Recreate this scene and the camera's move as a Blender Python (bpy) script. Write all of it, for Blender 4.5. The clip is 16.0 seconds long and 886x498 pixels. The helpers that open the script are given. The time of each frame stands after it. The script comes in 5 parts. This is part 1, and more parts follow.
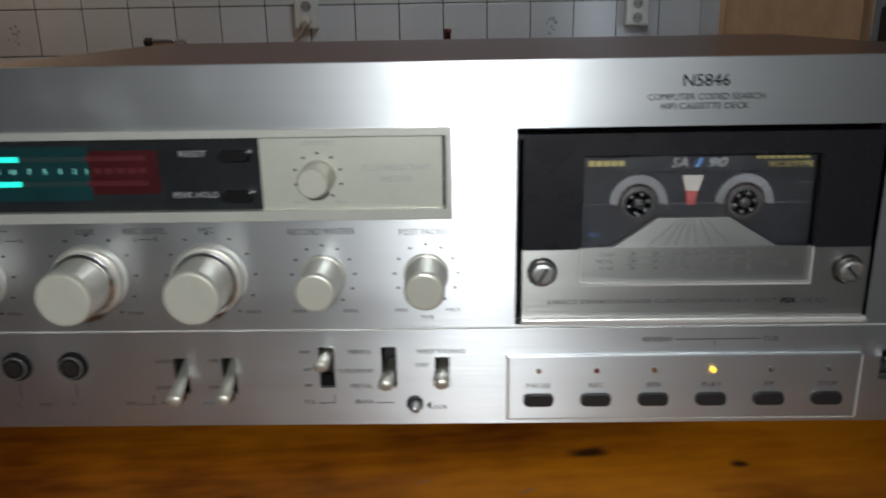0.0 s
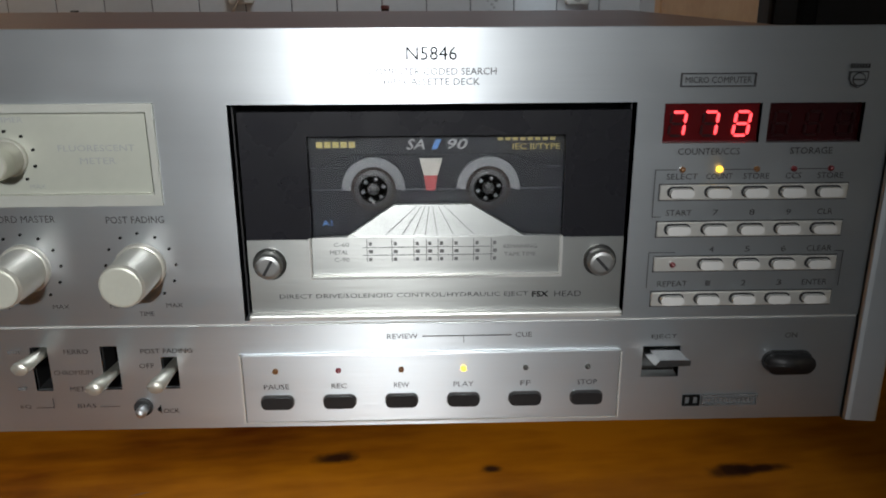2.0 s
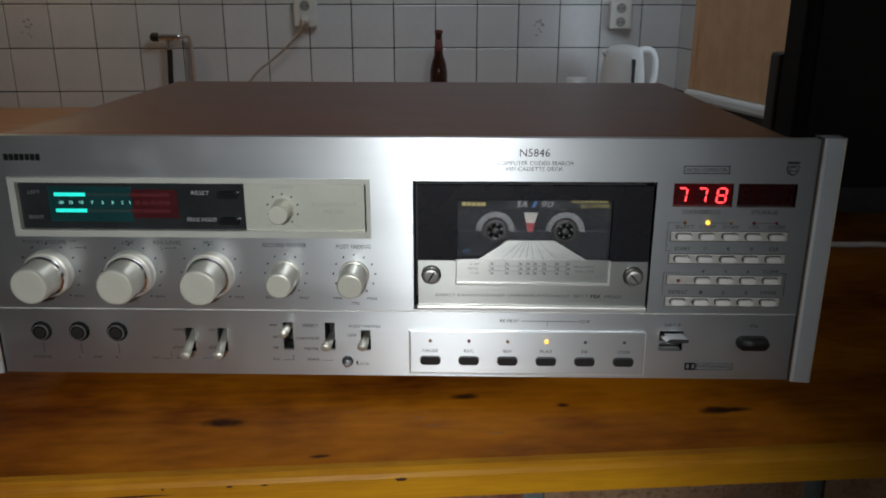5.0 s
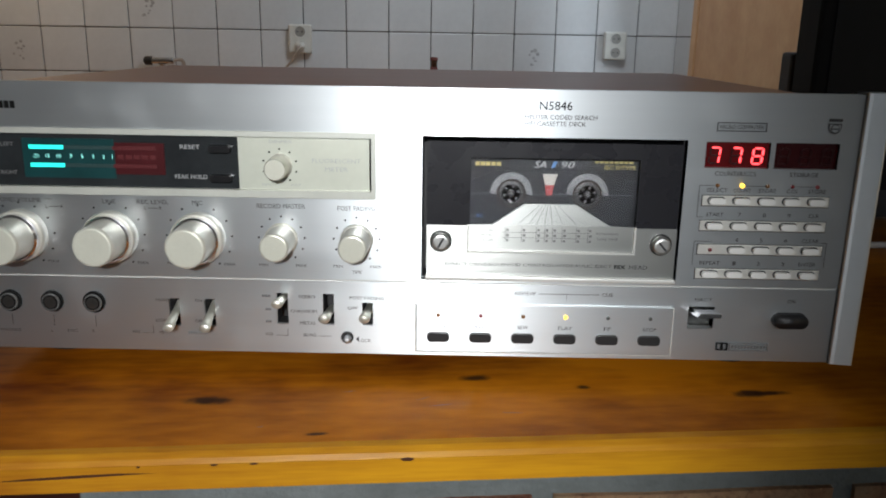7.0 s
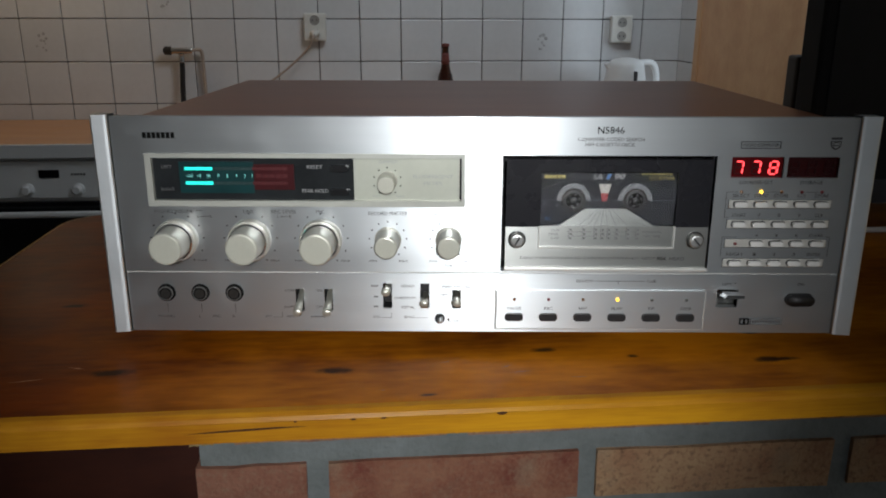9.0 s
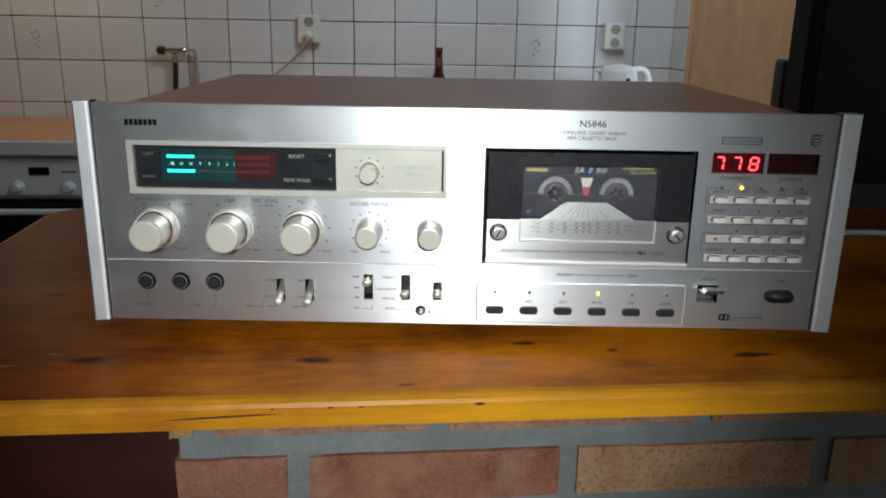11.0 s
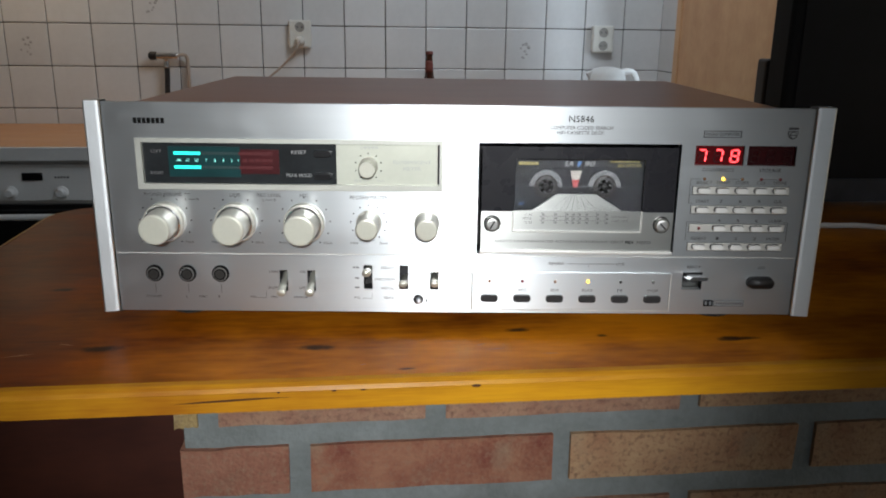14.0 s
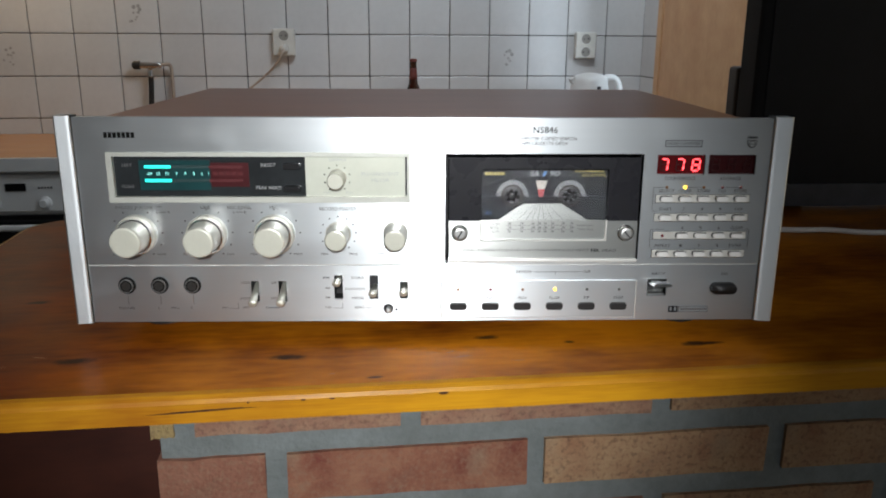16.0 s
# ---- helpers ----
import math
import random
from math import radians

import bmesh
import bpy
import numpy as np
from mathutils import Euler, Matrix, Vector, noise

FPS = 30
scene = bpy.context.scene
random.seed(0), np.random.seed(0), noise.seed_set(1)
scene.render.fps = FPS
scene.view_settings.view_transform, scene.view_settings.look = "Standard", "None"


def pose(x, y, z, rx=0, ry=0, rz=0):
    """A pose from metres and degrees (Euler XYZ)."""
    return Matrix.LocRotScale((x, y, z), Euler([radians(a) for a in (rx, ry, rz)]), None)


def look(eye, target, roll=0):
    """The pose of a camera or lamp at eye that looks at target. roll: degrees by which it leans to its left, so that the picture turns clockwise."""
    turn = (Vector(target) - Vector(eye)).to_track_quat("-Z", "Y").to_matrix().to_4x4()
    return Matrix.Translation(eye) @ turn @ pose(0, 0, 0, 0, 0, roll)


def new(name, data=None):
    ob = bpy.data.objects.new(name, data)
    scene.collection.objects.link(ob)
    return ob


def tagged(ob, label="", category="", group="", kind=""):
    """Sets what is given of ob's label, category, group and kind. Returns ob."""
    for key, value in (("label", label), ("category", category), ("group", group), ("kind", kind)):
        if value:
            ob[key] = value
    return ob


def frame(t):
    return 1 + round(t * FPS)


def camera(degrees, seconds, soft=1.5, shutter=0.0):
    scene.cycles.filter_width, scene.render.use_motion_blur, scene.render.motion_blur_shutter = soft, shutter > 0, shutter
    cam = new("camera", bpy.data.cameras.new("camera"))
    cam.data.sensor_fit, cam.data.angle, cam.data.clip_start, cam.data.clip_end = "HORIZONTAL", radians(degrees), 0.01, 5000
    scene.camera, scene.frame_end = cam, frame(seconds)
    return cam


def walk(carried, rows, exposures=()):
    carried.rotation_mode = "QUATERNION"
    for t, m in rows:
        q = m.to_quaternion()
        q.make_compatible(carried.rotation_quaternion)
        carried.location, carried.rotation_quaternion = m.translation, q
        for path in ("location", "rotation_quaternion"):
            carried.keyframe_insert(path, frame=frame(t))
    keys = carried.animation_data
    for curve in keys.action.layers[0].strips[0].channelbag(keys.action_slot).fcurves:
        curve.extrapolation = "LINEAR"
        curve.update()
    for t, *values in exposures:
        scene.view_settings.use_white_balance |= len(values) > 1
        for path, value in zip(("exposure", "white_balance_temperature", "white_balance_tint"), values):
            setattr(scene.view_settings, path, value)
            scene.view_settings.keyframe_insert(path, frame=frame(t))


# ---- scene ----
cam = camera(58.4, 16.0, soft=1.9, shutter=0.5)
PATH = [
    (0, (-0.007, -0.281, 1.22), (-0.043, 1.634, 0.646), -1.0),
    (0.5, (0.033, -0.267, 1.22), (0.021, 1.634, 0.599), -1.0),
    (1, (0.059, -0.257, 1.216), (0.118, 1.642, 0.589), -0.1),
    (1.5, (0.071, -0.258, 1.212), (0.135, 1.654, 0.629), -0.0),
    (2, (0.076, -0.256, 1.215), (0.131, 1.644, 0.591), -0.2),
    (2.5, (0.072, -0.257, 1.214), (0.128, 1.653, 0.623), -0.0),
    (3, (0.09, -0.258, 1.22), (0.217, 1.647, 0.624), 0.5),
    (3.5, (0.103, -0.26, 1.222), (0.226, 1.646, 0.629), 0.2),
    (4, (0.111, -0.272, 1.217), (0.147, 1.641, 0.635), 0.4),
    (4.5, (0.092, -0.324, 1.258), (0.007, 1.595, 0.698), 0.6),
    (5, (0.039, -0.419, 1.275), (0.003, 1.486, 0.668), 0.1),
    (7.5, (0.028, -0.371, 1.221), (0.015, 1.567, 0.726), 1.0),
    (8, (0.031, -0.345, 1.221), (-0.116, 1.588, 0.729), 1.0),
    (8.5, (0.017, -0.407, 1.247), (-0.086, 1.504, 0.667), 1.2),
    (9, (-0.019, -0.484, 1.263), (-0.032, 1.434, 0.696), 0.1),
    (11.5, (-0.009, -0.487, 1.253), (-0.001, 1.438, 0.711), 1.2),
    (12, (-0.002, -0.484, 1.249), (0.019, 1.448, 0.732), 1.1),
    (12.5, (0.014, -0.439, 1.231), (-0.005, 1.487, 0.694), 1.2),
    (13, (0.008, -0.438, 1.232), (-0.016, 1.486, 0.69), 1.6),
    (13.5, (-0.014, -0.484, 1.249), (-0.007, 1.44, 0.704), 0.4),
    (14, (-0.015, -0.511, 1.252), (0.012, 1.414, 0.711), 0.7),
    (14.5, (-0.014, -0.514, 1.254), (0.009, 1.413, 0.719), 0.5),
    (15, (-0.01, -0.514, 1.255), (0.017, 1.414, 0.725), 0.5),
    (15.5, (-0.004, -0.514, 1.254), (0.038, 1.411, 0.716), 0.5),
    (16, (-0.001, -0.519, 1.257), (0.052, 1.409, 0.73), 0.3),
]
walk(cam, [(t, look(eye, target, roll)) for t, eye, target, roll in PATH],
     [(0.0, -0.56), (0.8, -0.37), (3.5, -0.35), (4.1, -0.42), (4.6, -0.75), (5.2, -0.55), (7.5, 0.2), (8.0, 0.0), (8.5, -0.38), (9.0, -0.26), (9.2, -0.26), (11.5, 0.33), (12.5, 0.38), (13.0, 0.24), (13.5, 0.22), (14.5, 0.36), (16.0, 0.38)])


# ---- world, light ----
world = bpy.data.worlds.new("world")
scene.world = world
world.use_nodes = True
_wn = world.node_tree
_sky = _wn.nodes.new("ShaderNodeTexSky")
_sky.sky_type, _sky.sun_disc = "NISHITA", False
_sky.sun_elevation, _sky.sun_rotation = radians(25), radians(100)
_wn.links.new(_sky.outputs[0], _wn.nodes["Background"].inputs[0])
_wn.nodes["Background"].inputs[1].default_value = 0.06

WALL = Matrix.Rotation(radians(4.5), 4, "Z") @ Matrix.Translation((0, 2.532, 0))    # tiled wall: x along it, y into it
BAR = Matrix.Translation((0, -0.0795, 0)) @ Matrix.Rotation(radians(5.5), 4, "Z")  # bar top: front edge on y = 0
DECK = Matrix.Translation((0, 0, 1.052))                                           # deck: front panel on y = 0
LIFT = 0.010                                                                       # panel's lower edge over the bar top


def lamp(name, kind, power, colour, m, **more):
    data = bpy.data.lights.new(name, kind)
    data.energy, data.color = power, colour
    ob = new(name, data)
    ob.matrix_world = m
    return ob


# stand-in for the camera's torch that lights the deck, fixed behind and above it
torch = lamp("torch", "SPOT", 35.5, (0.96, 0.98, 1.0), look((0.030, -0.90, 1.41), (-0.050, 0.0, 1.08)))
torch.data.spot_size, torch.data.spot_blend, torch.data.shadow_soft_size = radians(39), 1.0, 0.018
# fill light added over the kitchen, at an opening made for it in the ceiling
daylight = lamp("kitchen_fill_light", "AREA", 11.5, (0.82, 0.91, 1.0), look((0.30, 1.25, 2.42), (0.0, 2.5, 1.2)))
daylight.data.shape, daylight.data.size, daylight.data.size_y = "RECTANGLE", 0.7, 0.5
# daylight in the side window beyond the pine panel
side_day = lamp("side_window_daylight", "AREA", 22.0, (0.72, 0.86, 1.0), look((2.03, 0.95, 1.55), (0.62, 2.5, 1.2)))
side_day.data.shape, side_day.data.size, side_day.data.size_y = "RECTANGLE", 0.5, 0.6
# fill light added behind the camera for the room's daylight; its window is unseen
room_fill = lamp("room_fill_light", "AREA", 4.0, (0.94, 0.97, 1.0), look((0.4, -3.14, 1.95), (0.35, 0.1, 0.9)))
# unseen warm lamp added over the oven to warm the left tiles
oven_warm = lamp("oven_warm_fill", "AREA", 2.3, (1.0, 0.74, 0.47), WALL @ look((-1.25, -0.30, 1.95), (-1.25, -0.22, 1.0)))
oven_warm.data.shape, oven_warm.data.size, oven_warm.data.size_y = "RECTANGLE", 0.30, 0.12
room_fill.data.shape, room_fill.data.size, room_fill.data.size_y = "RECTANGLE", 1.2, 0.7


# ---- materials ----
def mat(name, colour, rough=0.5, metal=0.0, spread=0.06, scale=40.0, bump=0.0, bump_scale=200.0, stretch=(1, 1, 1), second=None,
        coat=0.0, glow=0.0, spec=0.5, rough_var=0.0, per_piece=0.0):
    """A node material: colour with noise at two scales, relief, and a little change from piece to piece."""
    m = bpy.data.materials.new(name)
    m.use_nodes = True
    n, l = m.node_tree.nodes, m.node_tree.links
    b = n["Principled BSDF"]
    b.inputs["Roughness"].default_value, b.inputs["Metallic"].default_value = rough, metal
    b.inputs["Coat Weight"].default_value, b.inputs["Specular IOR Level"].default_value = coat, spec
    b.inputs["Coat Roughness"].default_value = 0.08
    co = n.new("ShaderNodeTexCoord")
    mp = n.new("ShaderNodeMapping")
    mp.inputs["Scale"].default_value = stretch
    l.new(co.outputs["Object"], mp.inputs[0])
    big, fine = n.new("ShaderNodeTexNoise"), n.new("ShaderNodeTexNoise")
    big.inputs["Scale"].default_value, fine.inputs["Scale"].default_value = scale, scale * 9
    big.inputs["Detail"].default_value, fine.inputs["Detail"].default_value = 5, 4
    for t in (big, fine):
        l.new(mp.outputs[0], t.inputs["Vector"])
    mix = n.new("ShaderNodeMix")
    mix.data_type = "RGBA"
    c2 = second or tuple(max(0, c * (1 - 4 * spread)) for c in colour)
    mix.inputs[6].default_value, mix.inputs[7].default_value = (*colour, 1), (*c2, 1)
    add = n.new("ShaderNodeMath")
    add.operation = "MULTIPLY_ADD"
    add.inputs[1].default_value = 0.35
    l.new(fine.outputs[0], add.inputs[0])
    l.new(big.outputs[0], add.inputs[2])
    ramp = n.new("ShaderNodeMapRange")
    ramp.inputs[1].default_value, ramp.inputs[2].default_value = 0.45, 0.95
    l.new(add.outputs[0], ramp.inputs[0])
    l.new(ramp.outputs[0], mix.inputs[0])
    out = mix.outputs[2]
    if per_piece:
        info, hsv, rr = n.new("ShaderNodeObjectInfo"), n.new("ShaderNodeHueSaturation"), n.new("ShaderNodeMapRange")
        rr.inputs[3].default_value, rr.inputs[4].default_value = 1 - per_piece, 1 + per_piece
        l.new(info.outputs["Random"], rr.inputs[0])
        l.new(rr.outputs[0], hsv.inputs["Value"])
        l.new(out, hsv.inputs["Color"])
        out = hsv.outputs[0]
    l.new(out, b.inputs["Base Color"])
    if rough_var:
        r2 = n.new("ShaderNodeMapRange")
        r2.inputs[1].default_value, r2.inputs[2].default_value = 0.3, 0.7
        r2.inputs[3].default_value, r2.inputs[4].default_value = max(0.02, rough - rough_var), rough + rough_var
        l.new(big.outputs[0], r2.inputs[0])
        l.new(r2.outputs[0], b.inputs["Roughness"])
    if bump:
        bp, tx = n.new("ShaderNodeBump"), n.new("ShaderNodeTexNoise")
        tx.inputs["Scale"].default_value, tx.inputs["Detail"].default_value = bump_scale, 5
        l.new(mp.outputs[0], tx.inputs["Vector"])
        bp.inputs["Strength"].default_value, bp.inputs["Distance"].default_value = bump, 0.002
        l.new(tx.outputs[0], bp.inputs["Height"])
        l.new(bp.outputs[0], b.inputs["Normal"])
    if glow:
        b.inputs["Emission Color"].default_value, b.inputs["Emission Strength"].default_value = (*colour, 1), glow
    return m


def brushed(name, colour, rough, aniso, broad=0.22):
    """Aluminium brushed along x: the highlight runs upright."""
    m = mat(name, colour, rough, 1.0, 0.02, 25.0, 0.05, 900.0, (0.05, 1, 1), rough_var=0.07)
    n, l = m.node_tree.nodes, m.node_tree.links
    b = n["Principled BSDF"]
    b.inputs["Anisotropic"].default_value = aniso
    tan = n.new("ShaderNodeTangent")
    tan.direction_type, tan.uv_map = "UV_MAP", "UVMap"
    l.new(tan.outputs[0], b.inputs["Tangent"])
    wide = n.new("ShaderNodeBsdfPrincipled")
    wide.inputs["Metallic"].default_value, wide.inputs["Roughness"].default_value = 0.95, 0.52
    l.new(b.inputs["Base Color"].links[0].from_socket, wide.inputs["Base Color"])
    both = n.new("ShaderNodeMixShader")
    hz, hr = n.new("ShaderNodeTexNoise"), n.new("ShaderNodeMapRange")
    hz.inputs["Scale"].default_value, hz.inputs["Detail"].default_value = 34.0, 5
    l.new(next(k for k in n if k.type == "TEX_COORD").outputs["Object"], hz.inputs["Vector"])
    hr.inputs[1].default_value, hr.inputs[2].default_value = 0.5, 0.72
    hr.inputs[3].default_value, hr.inputs[4].default_value = broad - 0.02, broad + 0.10
    l.new(hz.outputs[0], hr.inputs[0])
    l.new(hr.outputs[0], both.inputs[0])
    l.new(b.outputs[0], both.inputs[1])
    l.new(wide.outputs[0], both.inputs[2])
    l.new(both.outputs[0], n["Material Output"].inputs[0])
    return m


ALU = brushed("brushed_aluminium", (0.70, 0.735, 0.75), 0.37, 0.88, 0.25)
ALU_DOOR = brushed("dull_brushed_aluminium", (0.44, 0.45, 0.43), 0.37, 0.85, 0.24)
ALU_CAP = mat("satin_aluminium", (0.74, 0.765, 0.775), 0.44, 1.0, 0.03, 30, 0.05, 700, (1, 1, 0.06))
ALU_END = brushed("brushed_end_aluminium", (0.68, 0.71, 0.72), 0.44, 0.7, 0.36)
ALU_KEY = mat("pale_key_strip", (0.72, 0.71, 0.66), 0.45, 0.7, 0.03, 60)
CHROME = mat("chrome", (0.85, 0.85, 0.85), 0.2, 1.0, 0.02, 80)
SCREW = mat("dull_chrome", (0.62, 0.62, 0.60), 0.38, 1.0, 0.05, 200)
JACK_RING = mat("grey_jack_ring", (0.30, 0.30, 0.29), 0.4, 0.8, 0.06, 120)
DULL_METAL = mat("dull_metal", (0.12, 0.12, 0.115), 0.35, 0.9, 0.08, 120)
KNOB = mat("cream_knob", (0.62, 0.62, 0.53), 0.36, 0.35, 0.03, 90, 0.03, 600, rough_var=0.05)
LEVER = mat("satin_lever", (0.62, 0.61, 0.53), 0.36, 0.65, 0.04, 90, 0.02, 500)
KNOB_SIDE = mat("satin_knob_side", (0.64, 0.63, 0.56), 0.36, 0.5, 0.03, 90)
TRIM = mat("pale_meter_trim", (0.60, 0.61, 0.55), 0.36, 0.45, 0.03, 40)
CREAM = mat("cream_meter_face", (0.50, 0.515, 0.44), 0.45, 0.5, 0.03, 30)
RIM = mat("grey_key_rim", (0.16, 0.16, 0.155), 0.35, 0.8, 0.04, 60)
FRAME = mat("polished_trim", (0.76, 0.76, 0.72), 0.32, 0.45, 0.03, 40)
BLACK = mat("black_plastic", (0.012, 0.012, 0.013), 0.35, 0, 0.1, 60)
DOOR_BLACK = mat("glossy_black_door", (0.016, 0.016, 0.020), 0.28, 0, 0.1, 60, rough_var=0.04)
DARK = mat("dark_recess", (0.02, 0.02, 0.021), 0.6, 0, 0.1, 60)
BLACK_BUTTON = mat("black_button", (0.014, 0.014, 0.015), 0.48, 0, 0.1, 60)
METER_BUTTON = mat("jet_black_button", (0.006, 0.006, 0.007), 0.3, 0, 0.1, 60)
METER_BLACK = mat("meter_window_black", (0.022, 0.025, 0.027), 0.22, 0, 0.1, 40)
INK = mat("grey_ink", (0.095, 0.095, 0.098), 0.7, 0, 0.1, 80, spec=0.1)
INK_BLACK = mat("black_ink", (0.008, 0.008, 0.008), 0.7, 0, 0.1, 80, spec=0.1)
INK_SOFT = mat("soft_grey_ink", (0.20, 0.20, 0.20), 0.7, 0, 0.1, 80, spec=0.1)
INK_PALE = mat("pale_ink", (0.42, 0.43, 0.43), 0.6, 0, 0.1, 80)
YELLOW_INK = mat("yellow_ink", (0.46, 0.38, 0.13), 0.5, 0, 0.1, 80)
SILVER_INK = mat("silver_ink", (0.42, 0.42, 0.41), 0.5, 0, 0.1, 80)
BLUE_INK = mat("blue_ink", (0.10, 0.25, 0.55), 0.5, 0, 0.1, 80)
VFD = mat("teal_segment", (0.02, 0.80, 0.68), 0.5, glow=1.05, spread=0.02)
VFD_NUM = mat("teal_numeral", (0.25, 0.75, 0.68), 0.5, glow=0.9, spread=0.02)
VFD_OFF = mat("unlit_segment", (0.012, 0.042, 0.042), 0.5, spread=0.05)
VFD_GLASS = mat("teal_tube_glass", (0.006, 0.040, 0.042), 0.3, glow=0.08, spread=0.1, scale=60)
VFD_RED = mat("red_tube_filter", (0.055, 0.006, 0.008), 0.3, glow=0.07, spread=0.1, scale=60)
VFD_RED_SEG = mat("red_unlit_segment", (0.085, 0.010, 0.012), 0.4, glow=0.08, spread=0.05)
LED_RED = mat("red_digit", (1.0, 0.06, 0.07), 0.4, glow=3.6, spread=0.02)
LED_DIM = mat("dark_red_digit", (0.024, 0.003, 0.004), 0.5, spread=0.05, spec=0.2)
DISPLAY = mat("dark_red_display", (0.036, 0.003, 0.004), 0.18, spread=0.1, scale=60)
DISPLAY_LIT = mat("lit_red_display", (0.07, 0.003, 0.004), 0.2, glow=0.22, spread=0.1, scale=60)
LAMP_AMBER = mat("amber_lamp_lit", (1.0, 0.55, 0.04), 0.4, glow=4.0, spread=0.02)
LAMP_OFF = mat("amber_lamp_off", (0.25, 0.11, 0.03), 0.3, spread=0.08)
LAMP_RED_OFF = mat("red_lamp_off", (0.20, 0.015, 0.02), 0.3, spread=0.08)
LAMP_GREY = mat("grey_lamp_off", (0.10, 0.10, 0.09), 0.3, spread=0.08)
KEY = mat("white_key", (0.76, 0.76, 0.73), 0.35, spread=0.02, scale=80)
TAPE = mat("dark_tape_shell", (0.012, 0.013, 0.017), 0.4, spread=0.1, scale=50)
# ribs coloured paler than the shell, which paints in their highlights
TAPE_RIB_GLINT = mat("tape_rib_highlight", (0.085, 0.092, 0.105), 0.4, spread=0.1, scale=50)
TAPE_CLEAR = mat("clear_tape_window", (0.20, 0.205, 0.21), 0.3, spread=0.05, scale=60)
TAPE_PACK = mat("brown_tape_pack", (0.03, 0.02, 0.016), 0.35, spread=0.1)
HUB = mat("reel_hub", (0.05, 0.05, 0.05), 0.4, spread=0.1)
RED_MARK = mat("red_mark", (0.36, 0.06, 0.06), 0.5, spread=0.05)
CREAM_MARK = mat("cream_mark", (0.46, 0.44, 0.39), 0.5, spread=0.05)
COVER = mat("brown_veneer", (0.30, 0.108, 0.048), 0.30, 0, 0.05, 14, 0.0, 300, (0.6, 2, 2), second=(0.25, 0.086, 0.038), spec=0.26)
RUBBER = mat("rubber", (0.02, 0.02, 0.02), 0.8, 0, 0.1, 60)


def wood(name, light, dark, ring=9.0, rough=0.28, coat=0.4, spec=0.5, upright=False):
    """Varnished pine: long grain along x, darker rings, knots."""
    m = bpy.data.materials.new(name)
    m.use_nodes = True
    n, l = m.node_tree.nodes, m.node_tree.links
    b = n["Principled BSDF"]
    co, mp = n.new("ShaderNodeTexCoord"), n.new("ShaderNodeMapping")
    mp.inputs["Scale"].default_value = (ring, ring, 1.6) if upright else (1.6, ring, ring)
    l.new(co.outputs["Object"], mp.inputs[0])
    warp, fine, blot = (n.new("ShaderNodeTexNoise") for _ in range(3))
    for t, s, d in ((warp, 2.2, 4), (fine, 26.0, 6), (blot, 1.1, 3)):
        t.inputs["Scale"].default_value, t.inputs["Detail"].default_value = s, d
    l.new(mp.outputs[0], warp.inputs["Vector"])
    l.new(mp.outputs[0], fine.inputs["Vector"])
    l.new(co.outputs["Object"], blot.inputs["Vector"])
    blot.inputs["Scale"].default_value = 16.0
    cr = n.new("ShaderNodeValToRGB")
    cr.color_ramp.elements[0].position, cr.color_ramp.elements[1].position = 0.38, 0.64
    cr.color_ramp.elements[0].color, cr.color_ramp.elements[1].color = (*dark, 1), (*light, 1)
    a1 = n.new("ShaderNodeMath")
    a1.operation = "MULTIPLY_ADD"
    a1.inputs[1].default_value = 0.22
    l.new(fine.outputs[0], a1.inputs[0])
    a2 = n.new("ShaderNodeMath")
    a2.operation = "MULTIPLY_ADD"
    a2.inputs[1].default_value = 0.45
    l.new(warp.outputs[0], a2.inputs[0])
    a3 = n.new("ShaderNodeMath")
    a3.operation = "MULTIPLY"
    a3.inputs[1].default_value = 0.36
    l.new(blot.outputs[0], a3.inputs[0])
    l.new(a3.outputs[0], a2.inputs[2])
    l.new(a2.outputs[0], a1.inputs[2])
    l.new(a1.outputs[0], cr.inputs[0])
    l.new(cr.outputs[0], b.inputs["Base Color"])
    rv = n.new("ShaderNodeMapRange")
    rv.inputs[3].default_value, rv.inputs[4].default_value = rough - 0.07, rough + 0.12
    l.new(blot.outputs[0], rv.inputs[0])
    l.new(rv.outputs[0], b.inputs["Roughness"])
    bp = n.new("ShaderNodeBump")
    bp.inputs["Strength"].default_value, bp.inputs["Distance"].default_value = 0.12, 0.001
    l.new(fine.outputs[0], bp.inputs["Height"])
    l.new(bp.outputs[0], b.inputs["Normal"])
    b.inputs["Coat Weight"].default_value, b.inputs["Coat Roughness"].default_value = coat, 0.16
    b.inputs["Specular IOR Level"].default_value = spec
    return m


BAR_WOOD = wood("varnished_pine", (0.50, 0.168, 0.006), (0.115, 0.022, 0.003), 6.0, 0.32, 0.0, 0.025)
BAR_WOOD.node_tree.nodes["Principled BSDF"].inputs["Specular Tint"].default_value = (1.0, 0.68, 0.26, 1)  # amber varnish
EDGE_WOOD = wood("golden_pine_edge", (0.50, 0.240, 0.011), (0.27, 0.100, 0.008), 26.0, 0.34, 0.0, 0.12)


